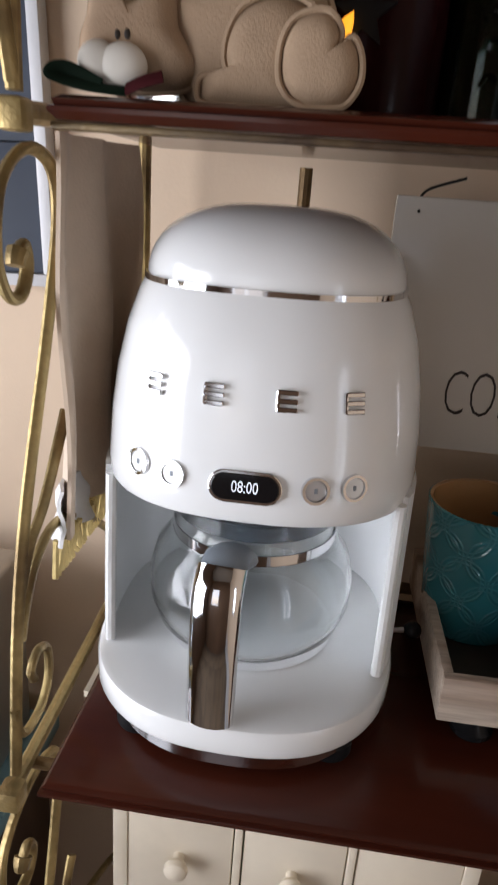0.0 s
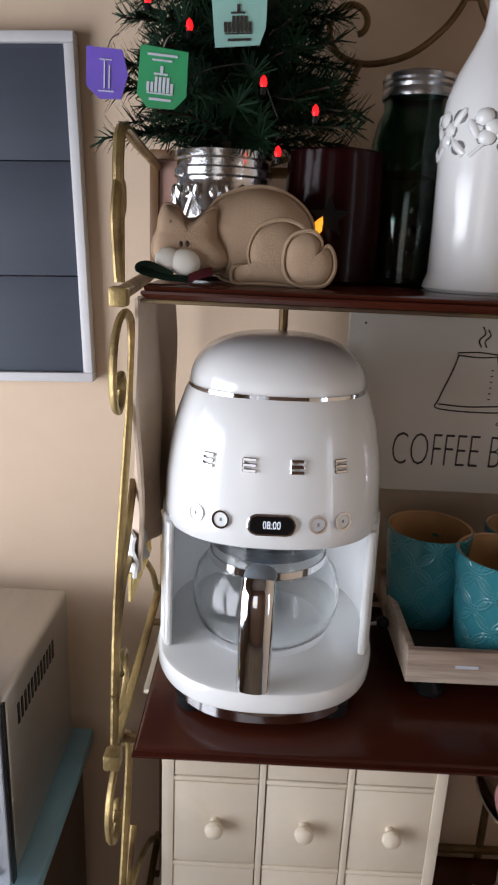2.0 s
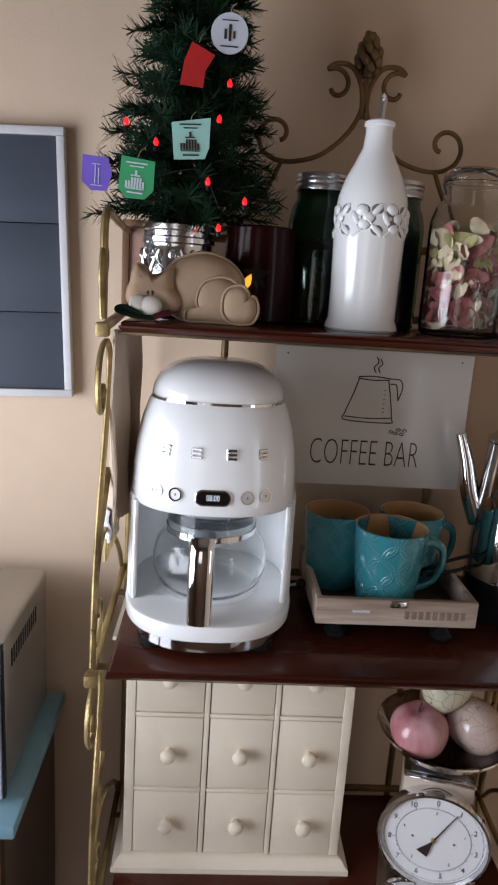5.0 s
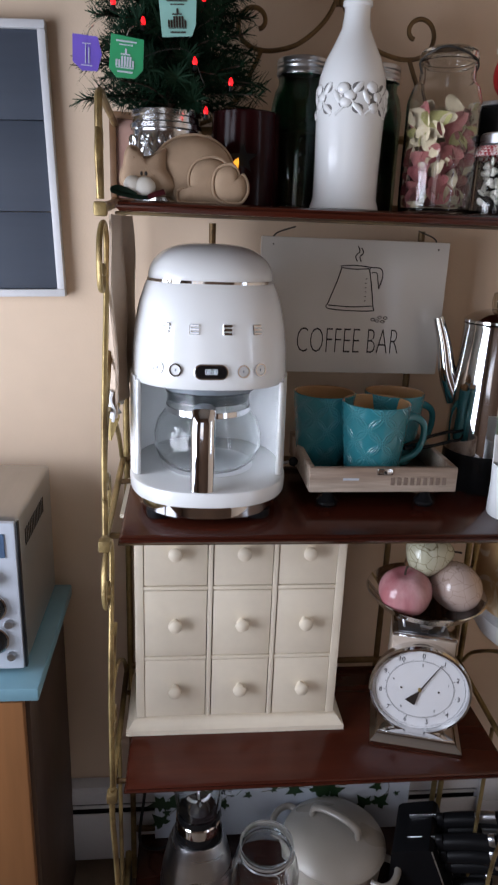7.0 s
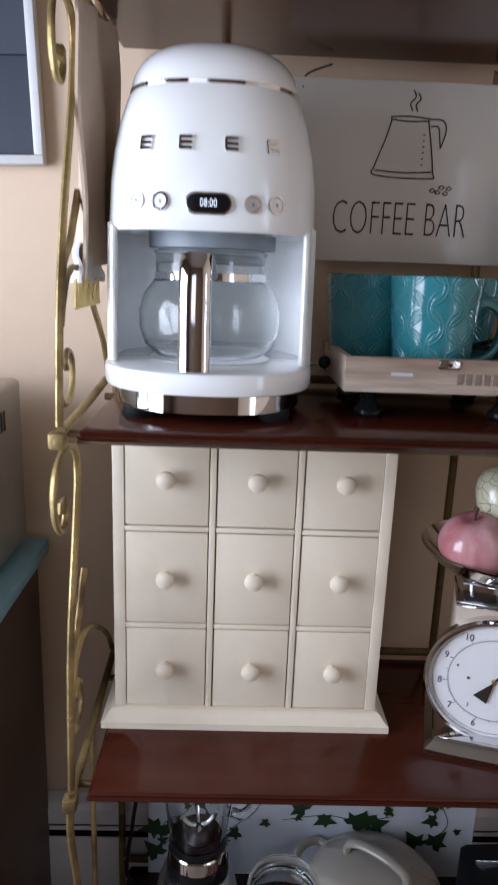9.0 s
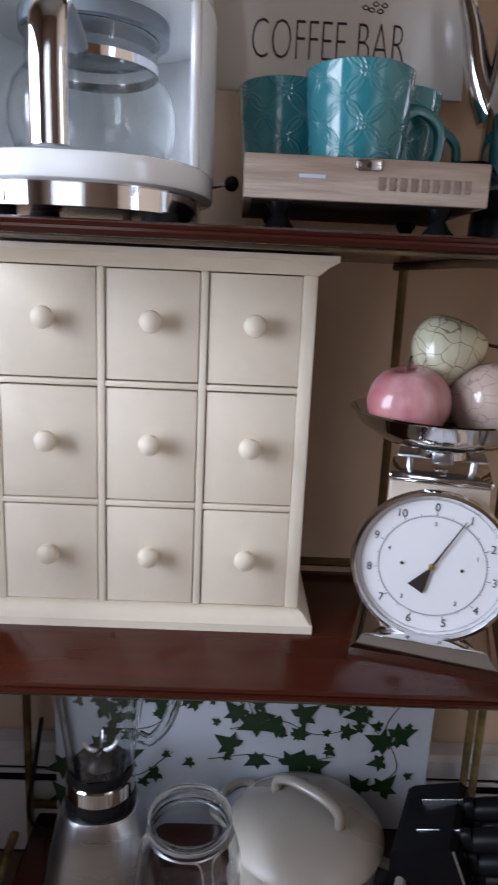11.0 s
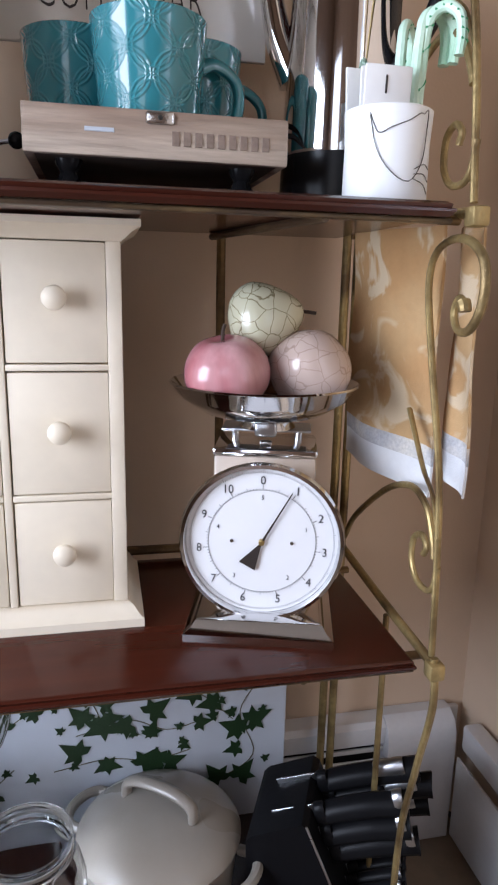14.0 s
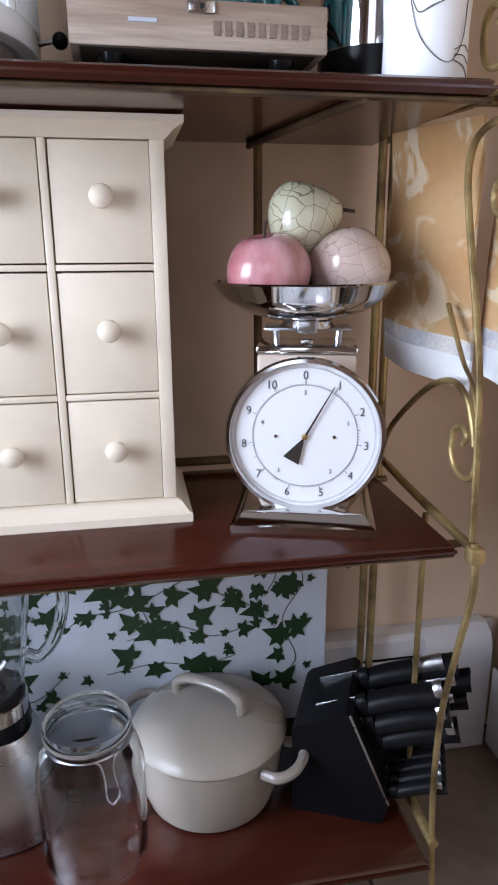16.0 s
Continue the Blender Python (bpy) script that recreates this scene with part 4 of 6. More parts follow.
bezel = part("bezel", facing(lathe([(0.0775, 0.018), (0.0835, 0.020), (0.0855, 0.026), (0.0835, 0.031), (0.0800, 0.0315), (0.0790, 0.029), (0.0785, 0.024)], 72), -0.026, DZ), CHROME, sc, "polished chrome rim")
dial = part("dial", facing(lathe([(0.0, 0.0232), (0.0785, 0.0232), (0.0785, 0.0222), (0.0, 0.0222)], 64), -0.026, DZ), DIAL, sc, "white dial with black numerals")
DY = -0.0497


def ang(v, total):
    return 2 * math.pi * v / total


for n in range(11):
    a = ang(n, 11)
    letters("numeral", str(n), 0.0128, NUM, dial, Matrix.Translation((0.0655 * math.sin(a), DY, DZ + 0.0655 * math.cos(a))) @ FACE, 0.9, 0.0002)
for n in range(5):
    a = ang(n * 2.2, 11)
    letters("numeral", str(n if n else 5), 0.0068, NUM, dial, Matrix.Translation((0.0475 * math.sin(a), DY, DZ + 0.0475 * math.cos(a))) @ FACE, 0.9, 0.0002)
ticks = bmesh.new()
for n in range(110):
    a = ang(n, 110)
    long = 0.0055 if n % 10 == 0 else (0.0032 if n % 5 == 0 else 0.0016)
    join(ticks, box(-0.00022, 0.00022, -0.0002, 0.0002, 0.0555, 0.0555 + long, 0), Matrix.Translation((0, DY, DZ)) @ Matrix.Rotation(a, 4, "Y"))
for n in range(220):
    a = ang(n, 220)
    join(ticks, box(-0.00015, 0.00015, -0.0002, 0.0002, 0.0735, 0.0752 if n % 10 else 0.0765, 0), Matrix.Translation((0, DY, DZ)) @ Matrix.Rotation(a, 4, "Y"))
part("tick_marks", ticks, NUM, dial)
part("inner_ring", facing(lathe([(0.0553, 0.0235), (0.0557, 0.0235), (0.0557, 0.0238), (0.0553, 0.0238)], 72), -0.026, DZ), mat("faded_grey_dial_print", (0.26, 0.26, 0.27), 0.5, vary=0.1, bump=0), dial)
for s in (-1, 1):
    part("screw", facing(lathe([(0.0, 0.0245), (0.0018, 0.0245), (0.002, 0.0232), (0.0, 0.0232)], 14), -0.026, DZ, s * 0.031), SILVER, dial)
needle = bmesh.new()
join(needle, rings([[(-0.0013, 0, -0.005), (0.0013, 0, -0.005), (0.0005, 0, 0.062), (-0.0005, 0, 0.062)], [(-0.0013, -0.0006, -0.005), (0.0013, -0.0006, -0.005), (0.0005, -0.0006, 0.062), (-0.0005, -0.0006, 0.062)]]))
join(needle, rings([[(-0.0012, 0, -0.003), (0.0012, 0, -0.003), (0.0095, 0, -0.03), (-0.0095, 0, -0.03)], [(-0.0012, -0.0006, -0.003), (0.0012, -0.0006, -0.003), (0.0095, -0.0006, -0.03), (-0.0095, -0.0006, -0.03)]]))
nd = part("needle", needle, INK, dial)
nd.matrix_basis = Matrix.Translation((0, DY - 0.0022, DZ)) @ Matrix.Rotation(radians(29), 4, "Y")
shrink = Matrix.Translation((0, 0, DZ)) @ Matrix.Diagonal((0.975, 1, 0.975, 1)) @ Matrix.Translation((0, 0, -DZ))
for o in (bezel, dial, drum):
    o.matrix_basis = shrink
part("pivot", facing(lathe([(0.0, 0.0285), (0.003, 0.0275), (0.0033, 0.0232), (0.0, 0.0232)], 16), -0.026, DZ), mat("brass", (0.5, 0.36, 0.14), 0.3, 0.9), dial)
for s in (-1, 1):
    part("pan_arm", tube([(s * 0.033, 0.008, 0.184), (s * 0.033, 0.008, 0.192), (s * 0.034, 0.008, 0.201)], 0.0038), STEEL, sc)
part("pan_carrier", box(-0.046, 0.046, -0.012, 0.03, 0.2005, 0.2035, 0.0015), STEEL, sc)
part("zero_screw", tube([(-0.006, -0.014, 0.189), (0.0, -0.014, 0.190), (0.006, -0.014, 0.189)], 0.003), SILVER, sc)
part("carrier_boss", lathe([(0.0, 0.2032), (0.03, 0.2032), (0.026, 0.2102), (0.0, 0.2102)], 32, place=(0, 0.008, 0)), CHROME, sc)
part("badge", box(-0.011, 0.011, -0.028, -0.0245, 0.199, 0.213, 0.003), STEEL, sc)
bowl_o = [(0.0, 0.0), (0.03, 0.0005), (0.062, 0.0085), (0.086, 0.024), (0.0965, 0.038), (0.0985, 0.039)]
bowl_i = [(0.0965, 0.0405), (0.084, 0.0265), (0.06, 0.0105), (0.03, 0.0025), (0.0, 0.002)]
part("pan", lathe(bowl_o + bowl_i, 64, place=(-0.004, 0.008, 0.2105)), CHROME, sc, "shallow chrome weighing pan")


def fruit(name, place, label, material, r, stem=True, tall=0.92, tilt=(0, 0, 0), pear=False):
    f = thing(name, place, label, name, group="fruit in the pan")
    b = bmesh.new()
    loops = []
    for i in range(1, 24):
        t = math.pi * i / 24
        rr = r * math.sin(t) ** 0.9 * (1 + 0.06 * math.cos(t))
        z = -r * tall * math.cos(t)
        if pear:
            k = max(0.0, (z / r + 0.1))
            rr *= 1 - 0.33 * min(1, k) ** 1.3
            z = z * (1.22 if z > 0 else 0.95)
        else:
            z -= 0.16 * r * math.exp(-((rr / (0.3 * r)) ** 2)) * (1 if z > 0 else -0.5)
        loops.append([(rr * (1 + 0.025 * math.cos(5 * a)) * math.cos(a), rr * (1 + 0.025 * math.cos(5 * a)) * math.sin(a), z) for a in [2 * math.pi * k / 40 for k in range(40)]])
    body = part("flesh", rings(loops), material, f)
    body.matrix_basis = pose(0, 0, 0, *tilt)
    if stem:
        part("stem", tube([(0, 0, r * (0.7 if not pear else 1.05)), (0.002, 0, r * (0.95 if not pear else 1.2)), (0.005, 0.001, r * (1.1 if not pear else 1.42))], 0.0018, sides=7), TWIG, body)
    return f


FX, FY, FZ = 0.4875, 0.141, S3 + 0.2105
fruit("apple", (FX - 0.042, FY - 0.022, FZ + 0.052), "glossy pink streaked ornamental apple", PINK, 0.043, tall=0.88, tilt=(8, -10, 0))
fruit("apple", (FX + 0.047, FY - 0.012, FZ + 0.053), "pale blush crackle-glazed ornamental apple", BLUSH, 0.043, tall=0.92, tilt=(-10, 52, 20))
fruit("apple", (FX + 0.022, FY + 0.052, FZ + 0.054), "brown russet crackle-glazed ornamental apple", RUSSET, 0.040, tall=0.92, tilt=(0, 12, 0))
fruit("pear", (FX - 0.001, FY + 0.008, FZ + 0.103), "pale green crackle-glazed ornamental pear lying on the apples", PEAR, 0.039, tilt=(6, 78, -8), pear=True)

# ---- bottom shelf ----
po = thing("dutch_oven", (0.379, 0.164, S4), "cream enamelled cast iron dutch oven with lid", "pot", turn=-38)
part("body", lathe([(0.0, 0.0), (0.074, 0.0), (0.082, 0.006), (0.090, 0.03), (0.0950, 0.088), (0.0950, 0.094), (0.090, 0.094), (0.086, 0.03), (0.076, 0.006), (0.0, 0.005)], 60), POTC, po)
part("lid", lathe([(0.0975, 0.0945), (0.0995, 0.098), (0.0975, 0.102), (0.091, 0.109), (0.070, 0.123), (0.042, 0.132), (0.0, 0.135)], 60), POTC, po)
part("lid_handle", tube([(-0.048, 0, 0.130), (-0.044, 0, 0.147), (-0.02, 0, 0.1565), (0.02, 0, 0.1565), (0.044, 0, 0.147), (0.048, 0, 0.130)], 0.0085, sides=12, flat=0.7, wide=(0, 1, 0)), POTC, po)
for s in (-1, 1):
    part("side_handle", tube([(s * 0.093, -0.032, 0.082), (s * 0.114, -0.031, 0.084), (s * 0.126, -0.013, 0.085), (s * 0.126, 0.013, 0.085), (s * 0.114, 0.031, 0.084), (s * 0.093, 0.032, 0.082)], 0.0065, sides=10), POTC, po)

jr = thing("storage_jar", (0.236, 0.085, S4), "empty clear glass storage jar with clip lid", "jar", turn=25)
JO = [(0.0, 0.0), (0.052, 0.0), (0.058, 0.004), (0.060, 0.015), (0.060, 0.128), (0.055, 0.148), (0.046, 0.158), (0.044, 0.168), (0.047, 0.172)]
part("glass_body", lathe(JO + [(max(r - 0.0035, 0), z + (0.004 if z < 0.01 else 0)) for r, z in reversed(JO)], 48), GLASS, jr)
part("rubber_ring", lathe([(0.043, 0.1725), (0.048, 0.1725), (0.048, 0.176), (0.043, 0.176)], 40), mat("pale_rubber_seal", (0.20, 0.18, 0.16), 0.6), jr)
part("glass_lid", lathe([(0.0, 0.179), (0.040, 0.1785), (0.043, 0.1765), (0.047, 0.1765), (0.0485, 0.181), (0.047, 0.187), (0.040, 0.190), (0.0, 0.1905)], 48), GLASS, jr)
part("wire_clip", tube([(-0.0485, 0.0, 0.166), (-0.0435, -0.0225, 0.167), (-0.028, -0.041, 0.168), (-0.010, -0.0495, 0.166), (-0.005, -0.053, 0.150), (-0.006, -0.0605, 0.128), (0.0, -0.0615, 0.118)], 0.0008, sides=7), STEEL, jr)
part("wire_clip", tube([(0.0485, 0.0, 0.166), (0.0435, -0.0225, 0.167), (0.028, -0.041, 0.168), (0.010, -0.0495, 0.166), (0.006, -0.053, 0.150), (0.008, -0.0605, 0.128), (0.0, -0.0615, 0.118)], 0.0008, sides=7), STEEL, jr)
part("wire_band", lathe([(0.0445, 0.162), (0.046, 0.1633), (0.0445, 0.1646)], 40), STEEL, jr)

bl = thing("blender", (0.119, 0.165, S4), "brushed steel countertop blender with glass jar", "blender", turn=8)
part("motor_base", rings([oval(a, b, 2.6, z) for a, b, z in ((0.070, 0.070, 0.004), (0.071, 0.071, 0.012), (0.066, 0.066, 0.05), (0.056, 0.056, 0.10), (0.047, 0.047, 0.128), (0.044, 0.044, 0.133))]), STEEL, bl)
part("foot_ring", rings([oval(0.068, 0.068, 2.6, z) for z in (0.0, 0.0045)]), BLACKM, bl)
part("neck", lathe([(0.0, 0.133), (0.043, 0.133), (0.0445, 0.140), (0.043, 0.152), (0.0, 0.152)], 40), BLACK, bl)
part("collar", lathe([(0.0405, 0.152), (0.0425, 0.153), (0.0425, 0.172), (0.0405, 0.174)], 40), CHROME, bl)
part("collar_cap", lathe([(0.0, 0.170), (0.040, 0.170), (0.0415, 0.178), (0.0395, 0.186), (0.0, 0.186)], 40), BLACK, bl)
part("blade_hub", lathe([(0.0, 0.187), (0.022, 0.187), (0.016, 0.196), (0.006, 0.203), (0.0, 0.204)], 24), BLACK, bl)
for k in range(4):
    part("blade", tube([(0.004 * math.cos(k * 1.57), 0.004 * math.sin(k * 1.57), 0.203), (0.014 * math.cos(k * 1.57), 0.014 * math.sin(k * 1.57), 0.207), (0.022 * math.cos(k * 1.57), 0.022 * math.sin(k * 1.57), 0.216)], 0.003, flat=0.25), STEEL, bl)
loops_o, loops_i = [], []
for z, r in ((0.186, 0.039), (0.20, 0.0405), (0.24, 0.046), (0.30, 0.054), (0.355, 0.0595), (0.362, 0.061)):
    loops_o.append([(r * (1 + 0.035 * math.cos(6 * a)) * math.cos(a), r * (1 + 0.035 * math.cos(6 * a)) * math.sin(a), z) for a in [2 * math.pi * i / 60 for i in range(60)]])
    q = r - 0.0035
    loops_i.append([(q * (1 + 0.035 * math.cos(6 * a)) * math.cos(a), q * (1 + 0.035 * math.cos(6 * a)) * math.sin(a), z + 0.001) for a in [2 * math.pi * i / 60 for i in range(60)]])
part("glass_jar", rings(loops_o + loops_i[::-1]), GLASS, bl)
part("jar_handle", tube([(0.053, -0.01, 0.335), (0.080, -0.014, 0.338), (0.092, -0.016, 0.30), (0.082, -0.014, 0.25), (0.062, -0.011, 0.222), (0.046, -0.008, 0.225)], 0.0075, sides=12), GLASS, bl)
badge = part("badge", facing(lathe([(0.0, 0.0), (0.024, 0.0), (0.0255, -0.003), (0.0, -0.003)], 36), -0.0605, 0.070), BLACK, bl, "black oval control badge")
badge.matrix_basis = pose(0, 0.0, 0, -8, 0, 0)
part("badge_mark", box(-0.012, 0.012, -0.0612, -0.0603, 0.0815, 0.0845, 0.0003, 1), TIN, badge)
part("dial_knob", facing(lathe([(0.0, 0.008), (0.011, 0.007), (0.014, 0.0), (0.0, 0.0)], 28), -0.0605, 0.062), STEEL, badge)
cord = thing("power_cord", (0, 0, 0), "dark power cord hanging behind the blender", "cord")
part("cable", tube([(0.06, 0.235, S4 + 0.02), (0.03, 0.245, S4 + 0.003), (0.005, 0.235, S4 + 0.04), (0.012, 0.25, 0.19), (0.02, 0.255, 0.25)], 0.003, sides=8), BLACKM, cord)

# knife block, turned towards the room
D1, W1 = Vector((0.88, -0.47, 0)), Vector((0.47, 0.88, 0))
kb = thing("knife_block", (0.546, 0.142, S4), "black slanted knife block full of black-handled knives", "knife block", turn=-24)
prof = [(-0.050, 0.0), (0.055, 0.0), (0.062, 0.004), (0.068, 0.03), (0.020, 0.146), (0.012, 0.151), (-0.045, 0.124), (-0.052, 0.116)]
part("block", rings([[(s, w, z) for s, z in prof] for w in (-0.060, -0.057, 0.057, 0.060)]), mat("black_painted_wood", (0.006, 0.006, 0.007), 0.42, vary=0.2, bump=0.05, spec=0.10), kb)
part("edge_trim", box(0.0, 0.003, -0.0615, -0.0595, 0.0, 0.13, 0.0008), STEEL, kb).matrix_basis = Matrix.Translation((0.067, 0, 0.03)) @ Matrix.Rotation(radians(-23), 4, "Y")


def knife(s, z, w, length, r, steak=False, slim=False):
    k = thing("steak_knife" if steak else "kitchen_knife", (0, 0, 0), "short black-handled steak knife in the block" if steak else "black-handled kitchen knife with steel band in the block",
              "knife", group="knives in the block")
    k.matrix_basis = kb.matrix_basis @ pose(s, w, z, 0, -20, 2)
    part("blade", box(-0.05 if not steak else -0.03, 0.004, -0.0008, 0.0008, -r * 0.9, r * 0.9, 0.0003, 1), STEEL, k)
    part("bolster", rings([[(x, r * a * math.cos(t) * 0.62, r * a * math.sin(t)) for t in [2 * math.pi * i / 16 for i in range(16)]] for x, a in ((0.001, 0.9), (0.004, 1.0), (0.012, 1.0), (0.014, 0.96))]), HANDLE, k)
    part("handle", tube([(0.013, 0, 0), (0.03, 0, 0.001), (0.06, 0, 0.001), (length * 0.8, 0, -0.001), (length, 0, -0.003), (length + 0.004, 0, -0.0035)], r, sides=12, flat=0.62, taper=(r * 0.85, r * 1.0)), HANDLE, k)
    lo, hi = (0.90, 1.0) if steak or slim else (0.60, 0.90)
    part("steel_band", rings([[(length * x, r * a * math.cos(t) * 0.64, r * a * math.sin(t) - 0.001) for t in [2 * math.pi * i / 16 for i in range(16)]] for x, a in ((lo, 0.96), (lo + 0.03, 1.04), (hi - 0.03, 1.06), (hi, 1.03))]), STEEL, k)


for s, z, w, ln in ((0.024, 0.139, -0.026, 0.082), (0.022, 0.143, 0.022, 0.098), (0.034, 0.115, -0.03, 0.076), (0.033, 0.118, 0.026, 0.104), (0.044, 0.092, -0.026, 0.078), (0.043, 0.094, 0.03, 0.092)):
    knife(s, z, w, ln + 0.024, 0.0155, slim=w < 0)
for i in range(6):
    knife(0.066, 0.036, -0.046 + i * 0.018, 0.068, 0.0092, True)

# ---- ivy board behind ----
iv = thing("ivy_board", (0.295, 0.252, S4 + 0.0005), "white tin board printed with trailing green ivy", "board")
iv.matrix_basis = pose(0.299, 0.2725, S4 + 0.0005, 0.0, 0, 0)
IW, IH = 0.266, 0.345
part("panel", rings([[(-IW + d, y, d), (IW - d, y, d), (IW - d, y, IH - d), (-IW + d, y, IH - d)] for d, y in ((0.001, 0.006), (0.0, 0.0055), (0.0, 0.001), (0.001, 0.0))]), TIN, iv)
rnd = random.Random(5)
shape = [(0, 0.0), (0.18, -0.16), (0.5, -0.12), (0.36, 0.12), (0.62, 0.36), (0.26, 0.40), (0.0, 1.0), (-0.26, 0.40), (-0.62, 0.36), (-0.36, 0.12), (-0.5, -0.12), (-0.18, -0.16)]
lb = bmesh.new()
lb.faces.new([lb.verts.new((x, -0.0004, z)) for x, z in shape])
lb.faces.new([lb.verts.new((x, 0.0, z)) for x, z in shape][::-1])
first_leaf = part("ivy_leaf", lb, IVY, iv, "printed green ivy leaf", smooth=False)
leaf_mesh = first_leaf.data


def ivy_leaf(x, z, size, turn):
    o = new("ivy_leaf", leaf_mesh)
    o.parent = iv
    o.matrix_basis = Matrix.Translation((x, -0.0012 - rnd.random() * 0.0004, z)) @ Matrix.Rotation(radians(turn), 4, "Y") @ Matrix.Diagonal((size, 1, size, 1))


first_leaf.matrix_basis = Matrix.Translation((0.23, -0.0012, 0.30)) @ Matrix.Diagonal((0.016, 1, 0.016, 1))
vines = [[(-0.24, 0.10), (-0.18, 0.15), (-0.13, 0.16), (-0.08, 0.20), (-0.02, 0.21), (0.05, 0.24), (0.10, 0.27)],
         [(-0.06, 0.30), (-0.03, 0.25), (0.0, 0.21), (0.02, 0.17), (0.06, 0.15)], [(0.25, 0.33), (0.21, 0.28), (0.23, 0.23), (0.20, 0.17), (0.22, 0.10), (0.16, 0.06)],
         [(-0.25, 0.30), (-0.19, 0.28), (-0.15, 0.25), (-0.12, 0.30)], [(0.02, 0.33), (0.07, 0.31), (0.12, 0.33)], [(0.11, 0.22), (0.15, 0.20), (0.19, 0.16)],
         [(-0.02, 0.16), (0.05, 0.175), (0.10, 0.155), (0.15, 0.165)], [(-0.05, 0.11), (0.02, 0.12), (0.08, 0.11), (0.13, 0.12)],
         [(-0.25, 0.05), (-0.20, 0.09), (-0.15, 0.08), (-0.10, 0.12)],
         [(-0.10, 0.26), (-0.05, 0.255), (0.0, 0.27), (0.06, 0.275)], [(-0.22, 0.20), (-0.17, 0.19), (-0.14, 0.21)], [(0.16, 0.30), (0.19, 0.25), (0.175, 0.21)]]
for v in vines:
    part("ivy_stem", tube([(x, -0.0006, z) for x, z in v], 0.0007, sides=5, steps=6), mat("ivy_stem_print", (0.10, 0.09, 0.05), 0.5, bump=0), iv)
    run = glide([(x, 0, z) for x, z in v], 6)
    for i in range(0, len(run), 4):
        p = run[i]
        for side in (-1, 1):
            size = rnd.choice((0.012, 0.016, 0.024, 0.031, 0.035))
            ivy_leaf(max(-0.25, min(0.25, p.x + side * rnd.uniform(0.004, 0.024))), max(0.02, min(0.325, p.z + rnd.uniform(-0.022, 0.020))), size, side * rnd.uniform(20, 140))

# ---- towels on the rack's ends ----
def cloth(y0, y1, z0, z1, x, sway, seed, slope=0.0, folds=3.0, ny=36, nz=26, thick=0.003, whole=None, skew=0.0):
    """A hanging cloth in an upright plane across the rack's end, with folds."""
    front, back = [], []
    for k in range(nz + 1):
        top, drop = whole or (z1, z1 - z0)
        f = (top - (z1 + (z0 - z1) * k / nz)) / drop
        rowa, rowb = [], []
        for i in range(ny + 1):
            g = i / ny
            z = top - drop * f - slope * f * (1 - g)
            xx = x - skew * g + sway * (0.35 + 0.65 * f) * math.sin(folds * 2 * math.pi * g + seed) + 0.002 * math.sin(9 * f + 5 * g + seed)
            yy = y0 + (y1 - y0) * (g * (0.85 + 0.15 * f) + 0.075 * (1 - f))
            rowa.append((xx, yy, z))
            rowb.append((xx + thick, yy, z))
        front.append(rowa)
        back.append(rowb)
    return rings([a + b[::-1] for a, b in zip(front, back)])


tr = thing("tea_towel", (0, 0, 0), "gold scroll-patterned tea towel with white border hung on the rack", "towel")
for panel, y0, y1, x, low, skew in (("front_fold", 0.076, 0.210, 0.646, 0.0, 0.045), ("rear_fold", 0.048, 0.118, 0.668, 0.006, -0.012)):
    fold = part(panel, cloth(y0, y1, 0.673 + low, 0.874, x, 0.006, 0.5, 0.02, 1.1, whole=(0.874, 0.248), skew=skew), TOWEL, tr)
    part("border_band", cloth(y0, y1, 0.656 + low, 0.673 + low, x, 0.006, 0.5, 0.02, 1.1, nz=4, whole=(0.874, 0.248), skew=skew), TOWELB, fold)
    part("hem", cloth(y0, y1, 0.626 + low, 0.656 + low, x, 0.006, 0.5, 0.02, 1.1, nz=5, whole=(0.874, 0.248), skew=skew), TOWELW, fold)
tl = thing("tea_towel", (0, 0, 0), "taupe tea towel with yellow fringe hung on the rack", "towel")
part("cloth", cloth(0.088, 0.205, 1.058, S1 - 0.016, -0.018, 0.010, 1.2, 0.035, 2.1, skew=-0.022), TOWELL, tl)
part("hem", cloth(0.080, 0.20, 1.020, 1.060, -0.018, 0.009, 2.2, 0.0, 2.1, nz=6), TOWELW, tl)
fr = bmesh.new()
for i in range(26):
    y = 0.084 + i * 0.0045
    join(fr, tube([(-0.016 + 0.004 * math.sin(i), y, 1.024), (-0.017, y + rnd.uniform(-0.003, 0.003), 1.003), (-0.016, y + rnd.uniform(-0.004, 0.004), 0.994)], 0.0024, sides=5, steps=3))
part("fringe", fr, FRINGE, tl, "yellow cotton fringe")

# ---- toaster oven on its cabinet ----
cab = thing("cabinet", (-0.40, 0.165, FLOOR_Z), "orange oak cabinet with teal painted top", "cabinet")
CT = 0.640 - FLOOR_Z
# the brown of the sides includes the shadow on the cabinet's right side
part("carcass", box(-0.25, 0.262, -0.130, 0.150, 0.0, CT - 0.022, 0.002), mat("shaded_brown_side", (0.07, 0.04, 0.025), 0.5, vary=0.2, stretch=(1, 1, 0.1)), cab, "brown side panels with their shadow in the colour")
part("door", box(-0.245, 0.256, -0.146, -0.1305, 0.02, CT - 0.026, 0.003), OAK, cab)
part("knob", lathe([(0, -0.02), (0.012, -0.018), (0.014, -0.01), (0.007, -0.004), (0.007, 0.001), (0, 0.001)], 20), BRONZE, cab).matrix_basis = pose(-0.2, -0.146, CT - 0.2, -90, 0, 0)
